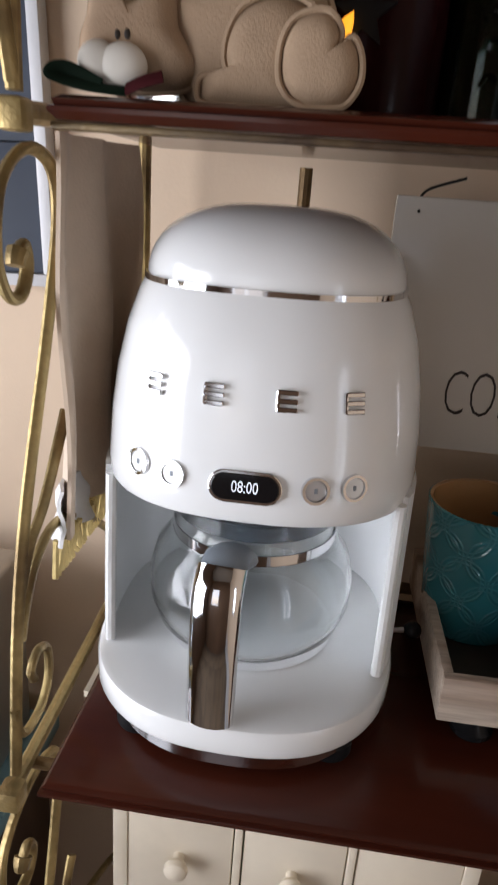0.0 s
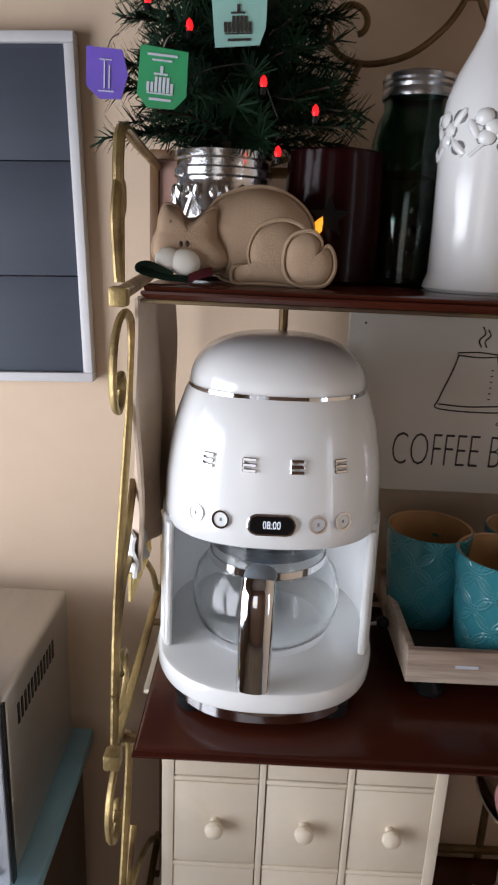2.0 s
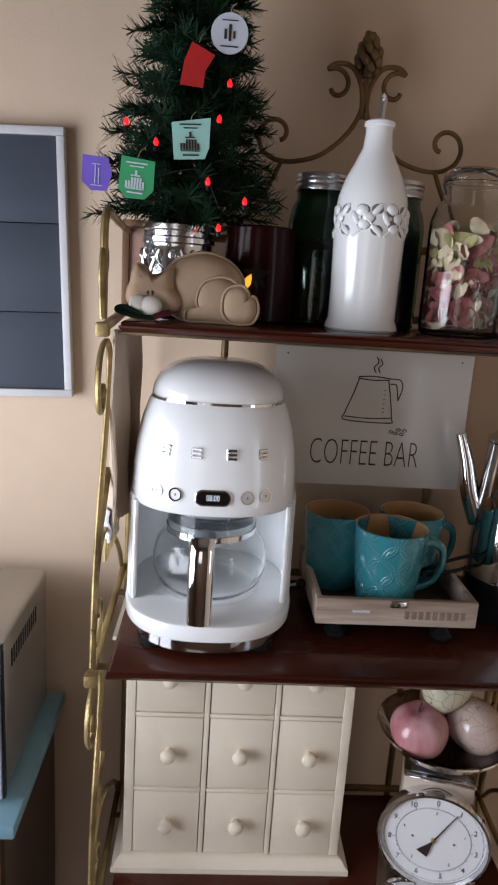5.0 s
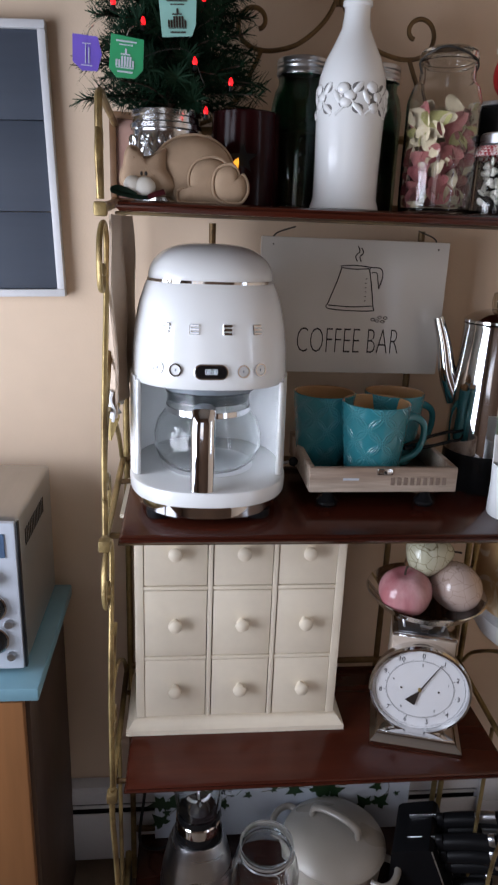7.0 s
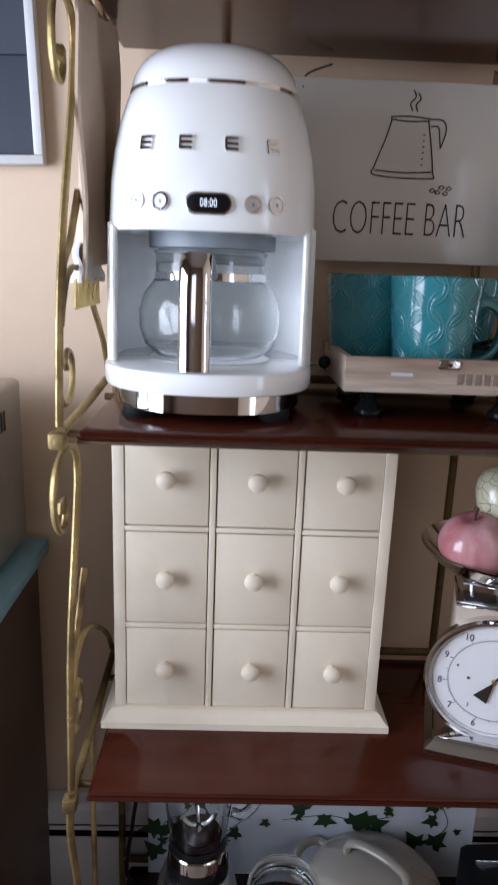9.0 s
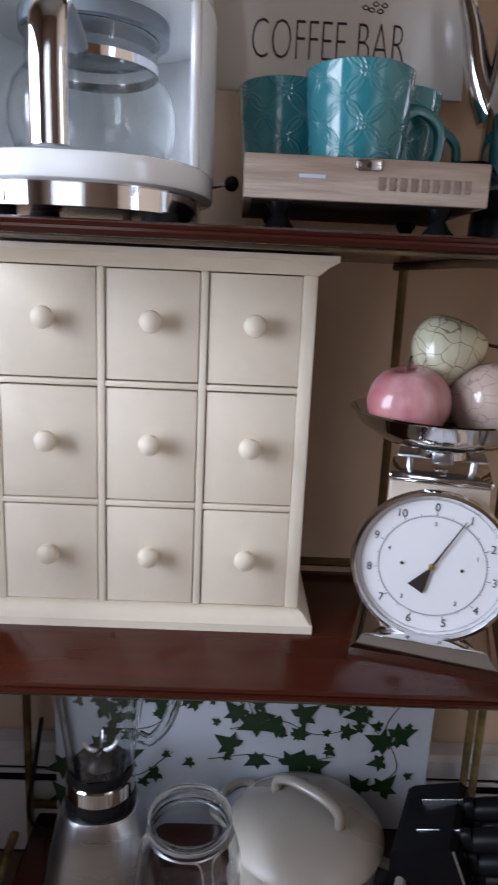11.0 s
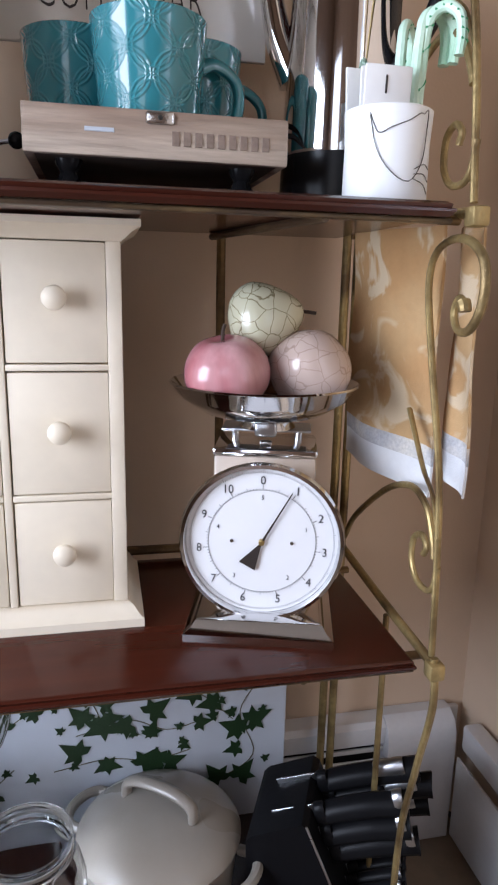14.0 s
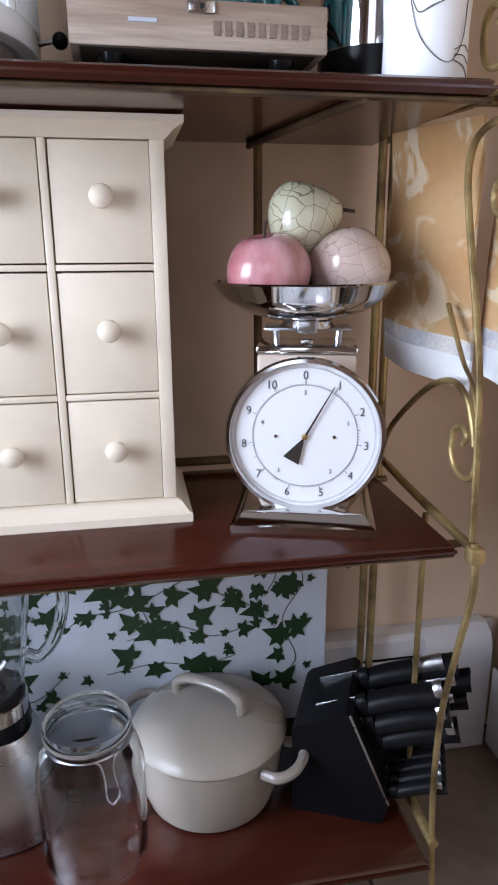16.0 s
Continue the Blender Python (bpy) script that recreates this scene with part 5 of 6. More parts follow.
part("top", box(-0.27, 0.280, -0.150, 0.152, CT - 0.0215, CT, 0.003), TEAL, cab, "teal painted top board")
ov = thing("toaster_oven", (-0.338, 0.178, 0.640), "brushed steel toaster oven with white front panel", "toaster oven")
part("body", box(-0.215, 0.195, -0.118, 0.112, 0.012, 0.246, 0.008, 3), OVENS, ov)
part("front_panel", box(-0.213, 0.193, -0.130, -0.1185, 0.010, 0.244, 0.004), TIN, ov, "white front panel")
part("panel_edge", box(0.1935, 0.1965, -0.128, -0.1185, 0.012, 0.244, 0.001), BLACK, ov)
part("door_glass", box(-0.20, 0.11, -0.134, -0.1305, 0.03, 0.235, 0.004), SCREEN, ov)
part("door_handle", tube([(-0.19, -0.135, 0.22), (-0.19, -0.158, 0.22), (0.10, -0.158, 0.22), (0.10, -0.135, 0.22)], 0.006, steps=3), CHROME, ov)
part("display", box(0.128, 0.178, -0.1325, -0.1302, 0.192, 0.228, 0.001), mat("blue_grey_lcd", (0.08, 0.13, 0.22), 0.15, bump=0), ov)
for z, r in ((0.163, 0.013), (0.115, 0.019), (0.062, 0.019)):
    k = part("knob", facing(lathe([(0.0, 0.018), (r * 0.8, 0.0175), (r, 0.012), (r * 1.05, 0.0), (0.0, 0.0)], 28), -0.1302, z, 0.153), BLACK if r > 0.015 else STEEL, ov)
    part("knob_ring", facing(lathe([(r * 1.06, 0.0), (r * 1.2, 0.0), (r * 1.18, 0.005), (r * 1.06, 0.006)], 28), -0.1302, z, 0.153), CHROME, k)
for z in (0.087, 0.034):
    part("push_button", facing(lathe([(0.0, 0.006), (0.006, 0.0055), (0.007, 0.0), (0.0, 0.0)], 18), -0.1302, z, 0.176), STEEL, ov)
for i in range(12):
    part("vent_slot", box(0.1945, 0.1958, -0.085 + i * 0.011, -0.079 + i * 0.011, 0.188, 0.214, 0.0004, 1), BLACK, ov)
for sx in (-0.18, 0.17):
    for sy in (-0.09, 0.08):
        part("foot", lathe([(0, 0), (0.012, 0), (0.012, 0.0125), (0, 0.0125)], 14, place=(sx, sy, 0)), BLACKM, ov)

# ---- board picture on the wall ----
pw = thing("framed_boards", (-0.118, WALL_Y, 1.170), "dark blue-grey painted plank picture in a white frame", "picture")
pw.matrix_basis = pose(-0.110, WALL_Y, 1.165, 0, -1.9, 0)
PW, PH = 0.46, 0.398
for z0, z1 in ((0.012, 0.131), (0.132, 0.263), (0.264, PH - 0.012)):
    part("plank", box(-PW + 0.012, -0.012, -0.016, -0.004, z0, z1, 0.0012), SLATE, pw)
for b in ((-PW, 0, 0, 0.0115), (-PW, 0, PH - 0.0115, PH), (-PW, -PW + 0.0115, 0.0118, PH - 0.0118), (-0.0115, 0, 0.0118, PH - 0.0118)):
    part("frame_strip", box(b[0], b[1], -0.022, -0.002, b[2], b[3], 0.001), TRIMW, pw)

# ---- baseboard heater ----
ht = thing("baseboard_heater", (-0.018, 0, FLOOR_Z), "white metal baseboard heater with corner cover", "heater")
ht.matrix_basis = ht.matrix_basis @ Matrix.Diagonal((1, 1, 0.775, 1))
HY = WALL_Y - 0.036
part("back_plate", box(LEFT_X + 0.03, 0.89, WALL_Y - 0.012, WALL_Y - 0.002, 0.02, 0.275, 0.002), TRIMW, ht)
part("top_hood", rings([[(LEFT_X + 0.03, y, z), (0.76, y, z)] + [(0.76, y2, z2), (LEFT_X + 0.03, y2, z2)] for (y, z), (y2, z2) in (((WALL_Y - 0.003, 0.281), (WALL_Y - 0.003, 0.279)), ((HY + 0.008, 0.277), (HY + 0.008, 0.275)), ((HY, 0.268), (HY + 0.002, 0.268)), ((HY, 0.232), (HY + 0.002, 0.232)))]), TRIMW, ht)
part("damper", box(LEFT_X + 0.03, 0.76, HY + 0.004, HY + 0.007, 0.211, 0.221, 0.0008), TRIMW, ht)
part("fin_core", box(LEFT_X + 0.04, 0.758, HY + 0.014, WALL_Y - 0.013, 0.05, 0.235, 0), BLACKM, ht)
part("front_panel", box(LEFT_X + 0.03, 0.76, HY, HY + 0.003, 0.04, 0.198, 0.001), TRIMW, ht)
part("corner_cover", rings([[(0.755, y, z), (0.868, y, z), (0.868, WALL_Y - 0.003, z), (0.755, WALL_Y - 0.003, z)] for y, z in ((HY - 0.014, 0.004), (HY - 0.014, 0.215), (HY - 0.013, 0.252), (HY - 0.004, 0.272), (HY + 0.012, 0.285))]), TRIMW, ht)
part("cover_lip", box(0.752, 0.80, HY - 0.0175, HY - 0.0145, 0.0, 0.205, 0.0008), TRIMW, ht)
part("side_panel", box(0.862, 0.866, -1.4, HY - 0.03, 0.03, 0.21, 0.001), TRIMW, ht)
part("side_hood", box(0.866, 0.897, -1.4, HY - 0.03, 0.23, 0.285, 0.006), TRIMW, ht)

# ---- top shelf ----
T = S1
cat = bmesh.new()


def blob(place, size, turn=(0, 0, 0), sub=3, target=None):
    b = bmesh.new()
    bmesh.ops.create_icosphere(b, subdivisions=sub, radius=1)
    join(target if target is not None else cat, b, pose(*place, *turn) @ Matrix.Diagonal((*size, 1)))


# sleeping stuffed figure: four sewn pillows (body, head, haunch, curled tail) with piped seams
def pillow(outline, y, deep, seam):
    """A stuffed shape: the closed outline in x and z, swollen to both sides, with a piped edge."""
    run = [(p[0], p[2]) for p in glide([(x, 0, z) for x, z in outline + outline[:1]], 5)][:-1]
    mx, mz = sum(p[0] for p in run) / len(run), sum(p[1] for p in run) / len(run)
    loops = []
    for k in range(-7, 8):
        a = k / 7 * math.pi / 2 * 0.97
        s = max(math.cos(a), 0.0) ** 0.55
        loops.append([(mx + (x - mx) * s, y + deep * math.sin(a), T + mz + (z - mz) * s) for x, z in run])
    join(cat, rings(loops))
    join(cat, tube([(x, y - deep * seam, T + max(z, 0.0022)) for x, z in outline + outline[:1]], 0.0019, sides=6, steps=5))


pillow([(0.0365, 0.0537), (0.0514, 0.0711), (0.068, 0.0798), (0.088, 0.0837), (0.1079, 0.0806), (0.1245, 0.0711), (0.1353, 0.0585), (0.1378, 0.0474), (0.1344, 0.0269), (0.1261, 0.0016), (0.1079, 0.001), (0.0813, 0.001), (0.0564, 0.0047), (0.0465, 0.0269)], 0.056, 0.034, 0.35)
pillow([(0.0133, 0.0103), (0.0016, 0.0166), (-0.0037, 0.0237), (-0.003, 0.0348), (0.0008, 0.0442), (0.0025, 0.0553), (0.0058, 0.0635), (0.0103, 0.0654), (0.0174, 0.0632), (0.0224, 0.0569), (0.0257, 0.0534), (0.0345, 0.0545), (0.0415, 0.0592), (0.0494, 0.064), (0.0531, 0.0619), (0.0544, 0.0521), (0.0548, 0.0403), (0.0597, 0.0332), (0.0647, 0.0253), (0.0655, 0.0174), (0.0589, 0.0107), (0.0465, 0.0082), (0.0282, 0.0076)], 0.038, 0.022, 0.15)
pillow([(0.085, 0.015), (0.0813, 0.0253), (0.083, 0.0379), (0.0896, 0.049), (0.1012, 0.055), (0.1145, 0.0561), (0.1278, 0.0506), (0.1311, 0.0395), (0.1278, 0.019), (0.1245, 0.0016), (0.1145, 0.001), (0.0979, 0.001), (0.0813, 0.001), (0.0714, 0.001), (0.0672, 0.0055), (0.068, 0.0139), (0.0747, 0.0166)], 0.030, 0.018, 0.55)
pillow([(0.1278, 0.001), (0.1182, 0.0063), (0.1124, 0.0158), (0.1124, 0.0316), (0.1178, 0.0427), (0.1278, 0.0474), (0.1369, 0.0471), (0.1431, 0.0395), (0.1436, 0.0316), (0.1494, 0.0363), (0.1549, 0.0284), (0.156, 0.0158), (0.1497, 0.0047), (0.1394, 0.001)], 0.021, 0.016, 0.55)
for ex, ez in ((0.0135, 0.051), (0.0438, 0.0505)):
    blob((ex, 0.018, T + ez), (0.0013, 0.0013, 0.0013), sub=2)
for v in cat.verts:
    v.co += Vector((0.007, 0.066, 0.0))
kitty = tagged(part("stuffed_figure", cat, FELT), "tan suede sleeping stuffed figure on the shelf", "ornament")
muzz = bmesh.new()
blob((0.0125, 0.015, T + 0.0190), (0.0115, 0.0075, 0.0112), target=muzz)
blob((0.0272, 0.014, T + 0.0174), (0.0135, 0.0085, 0.0120), target=muzz)
kitty.data.materials.append(MUZZ)
kitty.data.materials.append(INK)
eyes = bmesh.new()
blob((0.0232, 0.0165, T + 0.0329), (0.0017, 0.002, 0.0026), sub=2, target=eyes)
blob((0.0287, 0.0165, T + 0.0332), (0.0019, 0.002, 0.0028), sub=2, target=eyes)
for extra in (muzz, eyes):
    bmesh.ops.translate(extra, verts=extra.verts[:], vec=(0.007, 0.066, 0))
whole = bmesh.new()
whole.from_mesh(kitty.data)
for extra, slot in ((muzz, 1), (eyes, 2)):
    n0 = len(whole.faces)
    join(whole, extra)
    whole.faces.ensure_lookup_table()
    for f in whole.faces[n0:]:
        f.material_index, f.smooth = slot, True
whole.to_mesh(kitty.data)
whole.free()
rb = thing("ribbon", (0.004, 0.060, 0), "dark green and red striped ribbon bow under the figure", "ribbon")
part("loop", tube([(0.035, 0.012, T + 0.004), (0.01, 0.010, T + 0.006), (-0.008, 0.012, T + 0.011), (0.0, 0.014, T + 0.014), (0.02, 0.012, T + 0.006)], 0.004, flat=0.3), mat("dark_green_ribbon", (0.008, 0.018, 0.011), 0.8, spec=0.1), rb)
part("tail", tube([(0.035, 0.010, T + 0.005), (0.045, 0.008, T + 0.009), (0.055, 0.009, T + 0.012)], 0.005, flat=0.3), mat("dark_red_ribbon", (0.05, 0.008, 0.010), 0.8, spec=0.1), rb)

# small tree in an embossed silver pot
TREE = Vector((0.058, 0.190, T))
ct = thing("christmas_tree", TREE, "small dark green artificial christmas tree in a silver pot", "christmas tree")
part("pot", lathe([(0.0, 0.0), (0.040, 0.0), (0.046, 0.004), (0.048, 0.03), (0.048, 0.082), (0.045, 0.090), (0.0455, 0.094), (0.0485, 0.096), (0.0485, 0.102), (0.0455, 0.104), (0.0455, 0.110), (0.0475, 0.112), (0.0475, 0.118), (0.044, 0.119), (0.0, 0.117)], 48), SILVER, ct, "embossed silver pot")
for k in range(10):
    a = -1.57 + (k - 4.5) * 0.55
    for s in (-1, 1):
        pts = [((0.0488) * math.cos(a + s * u), 0.0488 * math.sin(a + s * u), w) for u, w in [(0.02, 0.05), (0.10, 0.062), (0.20, 0.072), (0.23, 0.080), (0.17, 0.086), (0.12, 0.080), (0.15, 0.076)]]
        part("relief_scroll", tube(pts, 0.0022, sides=6, steps=4), SILVER, ct)
part("trunk", tube([(0.004, 0, 0.115), (0.012, 0, 0.3), (0.012, 0, 0.53)], 0.006, taper=(0.007, 0.002)), TWIG, ct)
rt = random.Random(11)
needles, twigs = [], bmesh.new()
quads = []
for i in range(270):
    f = ((i + rt.random()) / 270) ** 1.15
    z = 0.122 + 0.413 * f
    reach = (0.105 * (1 - f) ** 0.8 + 0.014) * rt.uniform(0.72, 1.1)
    a = i * 2.399 + rt.uniform(-0.25, 0.25)
    droop = rt.uniform(-0.022, 0.016)
    p0, p1 = Vector((0.012, 0, z)), Vector((0.012 + reach * math.cos(a), reach * 0.92 * math.sin(a), z + 0.014 + droop))
    p1.y = min(p1.y, 0.118)
    pm = (p0 + p1) / 2 + Vector((0, 0, 0.008))
    join(twigs, tube([p0, pm, p1], 0.0011, sides=4, steps=3))
    way = (p1 - p0).normalized()
    side = way.cross(Vector((0, 0, 1))).normalized()
    top_ = side.cross(way)
    count = int(46 + 900 * reach)
    for k in range(count):
        g = 0.12 + 0.9 * k / count
        base = p0.lerp(p1, g) + Vector((0, 0, 0.008 * math.sin(math.pi * min(g, 1))))
        b = rt.uniform(0, 6.283)
        out = (side * math.cos(b) + top_ * math.sin(b)) * 0.85 + way * rt.uniform(0.3, 0.8)
        ln = rt.uniform(0.013, 0.025)
        tip = base + out.normalized() * ln
        wd = out.cross(way).normalized() * 0.0010
        quads.append((base - wd, base + wd, tip + wd * 0.4, tip - wd * 0.4))
verts = [tuple(v) for q in quads for v in q]
me = bpy.data.meshes.new("needles")
me.from_pydata(verts, [], [(4 * i, 4 * i + 1, 4 * i + 2, 4 * i + 3) for i in range(len(quads))])
me.materials.append(NEEDLE)
nb = tagged(new("needles", me), kind="stuff", label="dense dark green needles")
nb.parent = ct
part("twig", twigs, TWIG, ct)
for x, y, z in ((-0.073, -0.080, 0.220), (-0.037, -0.092, 0.198), (0.025, -0.092, 0.159), (0.035, -0.080, 0.230), (0.045, -0.072, 0.271), (0.070, -0.080, 0.141), (0.040, -0.060, 0.110)):
    g = thing("fairy_light", (TREE.x + 0.012 + x, TREE.y + y, T + z), "small glowing red fairy light on the tree", "light", group="fairy lights on the tree")
    part("bulb", lathe([(0.0, 0.0), (0.0022, 0.001), (0.0032, 0.004), (0.0022, 0.008), (0.0, 0.0105)], 12), BULB, g)
    part("socket", lathe([(0.0, -0.005), (0.0025, -0.005), (0.0027, 0.0008), (0.0, 0.0008)], 10), BLACK, g)
part("light_wire", tube([(-0.058, -0.045, 0.185), (-0.03, -0.09, 0.165), (0.0, -0.10, 0.172), (0.03, -0.085, 0.175), (0.05, -0.08, 0.14)], 0.0006, sides=5), WIRE, ct)


def tag(name, place, loop, material, label, marks, turn=0, lean=0):
    t = thing(name, place, label, "tag", group="tags on the tree")
    t.matrix_basis = pose(*place, 0, lean, turn)
    part("plate", rings([[(x, y, z) for x, z in loop] for y in (0.0, -0.0016, -0.0022)]), material, t)
    mk = bmesh.new()
    for x0, x1, z0, z1 in marks:
        box(x0, x1, -0.0030, -0.0020, z0, z1, 0, bm=mk)
    if marks:
        part("print_mark", mk, TIN if material in (GREENT, PURPLE) else INK, t)
    part("hanger", tube([(0, -0.001, loop[0][1]), (0.002, 0.004, loop[0][1] + 0.008), (0.006, 0.012, loop[0][1] + 0.014)], 0.0006, sides=5), STEEL, t)


house = [(0, 0, 0, 0)] + [(x, x + 0.0022, -0.011, -0.004 + 0.004 * (abs(x) < 0.006)) for x in (-0.0115, -0.0083, -0.0051, -0.0019, 0.0013, 0.0045, 0.0077)]
house += [(-0.011, 0.010, -0.0125, -0.0115), (-0.006, 0.005, 0.0015, 0.0028), (-0.0012, 0.0012, 0.003, 0.008), (-0.009, 0.009, -0.0172, -0.0155), (-0.012, 0.012, 0.0150, 0.0165), (-0.008, 0.008, 0.0115, 0.0126)]
tag("christmas_tag", (0.0135, 0.080, T + 0.160), [(-0.018, 0.022), (0.020, 0.020), (0.021, -0.012), (0.012, -0.022), (-0.010, -0.023), (-0.019, -0.014)], GREENT, "green enamel tag with white print", house[1:], lean=4)
tag("christmas_tag", (0.0740, 0.076, T + 0.204), [(-0.021, 0.018), (0.023, 0.023), (0.021, -0.008), (0.016, -0.020), (-0.019, -0.021)], TEALT, "pale teal tag with dark print", house[1:], lean=-3)
tag("christmas_tag", (-0.032, 0.088, T + 0.163), [(-0.017, 0.019), (0.012, 0.018), (0.017, 0.0), (0.012, -0.018), (-0.006, -0.019), (-0.017, -0.010)], PURPLE, "violet enamel tag with white curl", [(-0.0025, -0.0015, -0.011, 0.010), (0.0015, 0.0025, -0.011, 0.006), (-0.007, 0.006, -0.0135, -0.0127), (-0.006, 0.004, 0.0095, 0.0103)], lean=2)
tag("christmas_tag", (0.079, 0.090, T + 0.284), [(-0.008, 0.024), (0.018, 0.012), (0.008, -0.004), (0.006, -0.022), (-0.020, -0.020), (-0.016, 0.004)], RED, "plain red enamel mitten tag", [])
tag("christmas_tag", (0.112, 0.096, T + 0.321), [(0.021 * math.sin(a), 0.021 * math.cos(a)) for a in [2 * math.pi * i / 20 for i in range(20)]], TIN, "round white tag with dark print", [(-0.006, -0.003, -0.006, 0.004), (-0.001, 0.002, -0.008, 0.009), (0.004, 0.006, -0.005, 0.002), (-0.010, 0.010, -0.0140, -0.0128), (-0.009, 0.009, 0.0125, 0.0135)])

pf = thing("small_frame", (0.004, 0.262, T), "small brown wooden frame with a faded pink print", "frame")
for b in ((-0.03, 0.06, 0.0, 0.010), (-0.03, 0.06, 0.118, 0.128), (-0.03, -0.020, 0.0102, 0.1178), (0.050, 0.06, 0.0102, 0.1178)):
    part("frame_strip", box(b[0], b[1], -0.006, 0.006, b[2], b[3], 0.0015), mat("brown_frame_wood", (0.16, 0.08, 0.035), 0.5), pf)
part("print", box(-0.0198, 0.0498, -0.001, 0.004, 0.0103, 0.1177, 0), mat("faded_pink_print", (0.36, 0.19, 0.15), 0.7, scale=14, second=(0.45, 0.33, 0.25), amount=0.8), pf)

ca = thing("candle_holder", (0.168, 0.196, T), "dark red glazed candle holder with a star cut-out", "candle holder")
part("body", lathe([(0.0, 0.0), (0.044, 0.0), (0.048, 0.004), (0.049, 0.06), (0.047, 0.118), (0.0485, 0.122), (0.045, 0.124), (0.043, 0.118), (0.044, 0.008), (0.0, 0.007)], 44), WINE, ca)
star = [((0.020 if i % 2 == 0 else 0.0085) * math.sin(math.pi * i / 5), (0.020 if i % 2 == 0 else 0.0085) * math.cos(math.pi * i / 5)) for i in range(10)]
sp = part("star_opening", rings([[(x, y, z) for x, z in star] for y in (-0.0505, -0.046)]), BLACKM, ca)
sp.matrix_basis = pose(0, 0, 0.062, 0, 0, -8)
fl = part("flame", lathe([(0.0, -0.010), (0.004, -0.006), (0.0055, 0.0), (0.003, 0.007), (0.0, 0.012)], 12), FLAME, ca, "glowing amber flame")
fl.matrix_basis = pose(-0.018, -0.052, 0.052, 0, 25, 0)


def mason(place, seed):
    g = thing("mason_jar", place, "dark green glass jar with ribbed metal lid", "jar", group="green jars")
    O = [(0.0, 0.0), (0.036, 0.0), (0.041, 0.004), (0.042, 0.02), (0.042, 0.135), (0.038, 0.155), (0.033, 0.165), (0.033, 0.182)]
    part("glass_body", lathe(O + [(max(r - 0.003, 0), z + (0.004 if z < 0.01 else 0)) for r, z in reversed(O)], 44), GLASSG, g)
    part("contents", lathe([(0.0, 0.005), (0.036, 0.005), (0.038, 0.02), (0.038, 0.10 + 0.01 * seed), (0.0, 0.112 + 0.01 * seed)], 36), mat("dried_herbs", (0.05, 0.045, 0.02), 0.9, vary=0.5, scale=60, bump=1.0, second=(0.12, 0.09, 0.04), amount=0.9), g)
    part("lid", lathe([(0.0, 0.198), (0.033, 0.198), (0.0355, 0.1965), (0.0362, 0.192), (0.0352, 0.190), (0.0362, 0.187), (0.0352, 0.184), (0.0362, 0.181), (0.0355, 0.176), (0.034, 0.176)], 44), STEEL, g, "ribbed metal lid")
    for k in range(5):
        part("glass_relief", tube([(0.0425 * math.cos(-1.75 + 0.06 * math.sin(k)), 0.0425 * math.sin(-1.75 + 0.06 * math.sin(k)), 0.03 + k * 0.02), (0.0428 * math.cos(-1.65), 0.0428 * math.sin(-1.65), 0.036 + k * 0.02), (0.0425 * math.cos(-1.5), 0.0425 * math.sin(-1.5), 0.034 + k * 0.02)], 0.002, sides=6, steps=4), GLASSG, g)


mason((0.246, 0.212, T), 0)
mason((0.352, 0.225, T), 1)

bt = thing("ceramic_bottle", (0.302, 0.145, T), "white ceramic oil bottle with raised olive relief", "bottle")
bt.matrix_basis = bt.matrix_basis @ Matrix.Diagonal((1, 1, 0.978, 1))
part("body", lathe([(0.0, 0.0), (0.044, 0.0), (0.0475, 0.003), (0.0465, 0.008), (0.0435, 0.016), (0.0435, 0.06), (0.0450, 0.115), (0.0455, 0.145), (0.0435, 0.168), (0.0365, 0.190), (0.026, 0.211), (0.0185, 0.227), (0.0165, 0.245), (0.0168, 0.252), (0.019, 0.254), (0.019, 0.258), (0.0165, 0.260), (0.008, 0.260)], 56), WHITE, bt)
part("pourer", tube([(0, 0, 0.259), (0.001, 0, 0.272), (0.002, 0, 0.285), (-0.002, -0.002, 0.291)], 0.0042, sides=10), STEEL, bt)


RELIEF_GREY = mat("relief_rim_grey", (0.16, 0.155, 0.15), 0.4, vary=0.2, scale=60)


def on_bottle(a, z, d=0.0):
    r = 0.0450 + d
    return (r * math.sin(a), -r * math.cos(a), z)


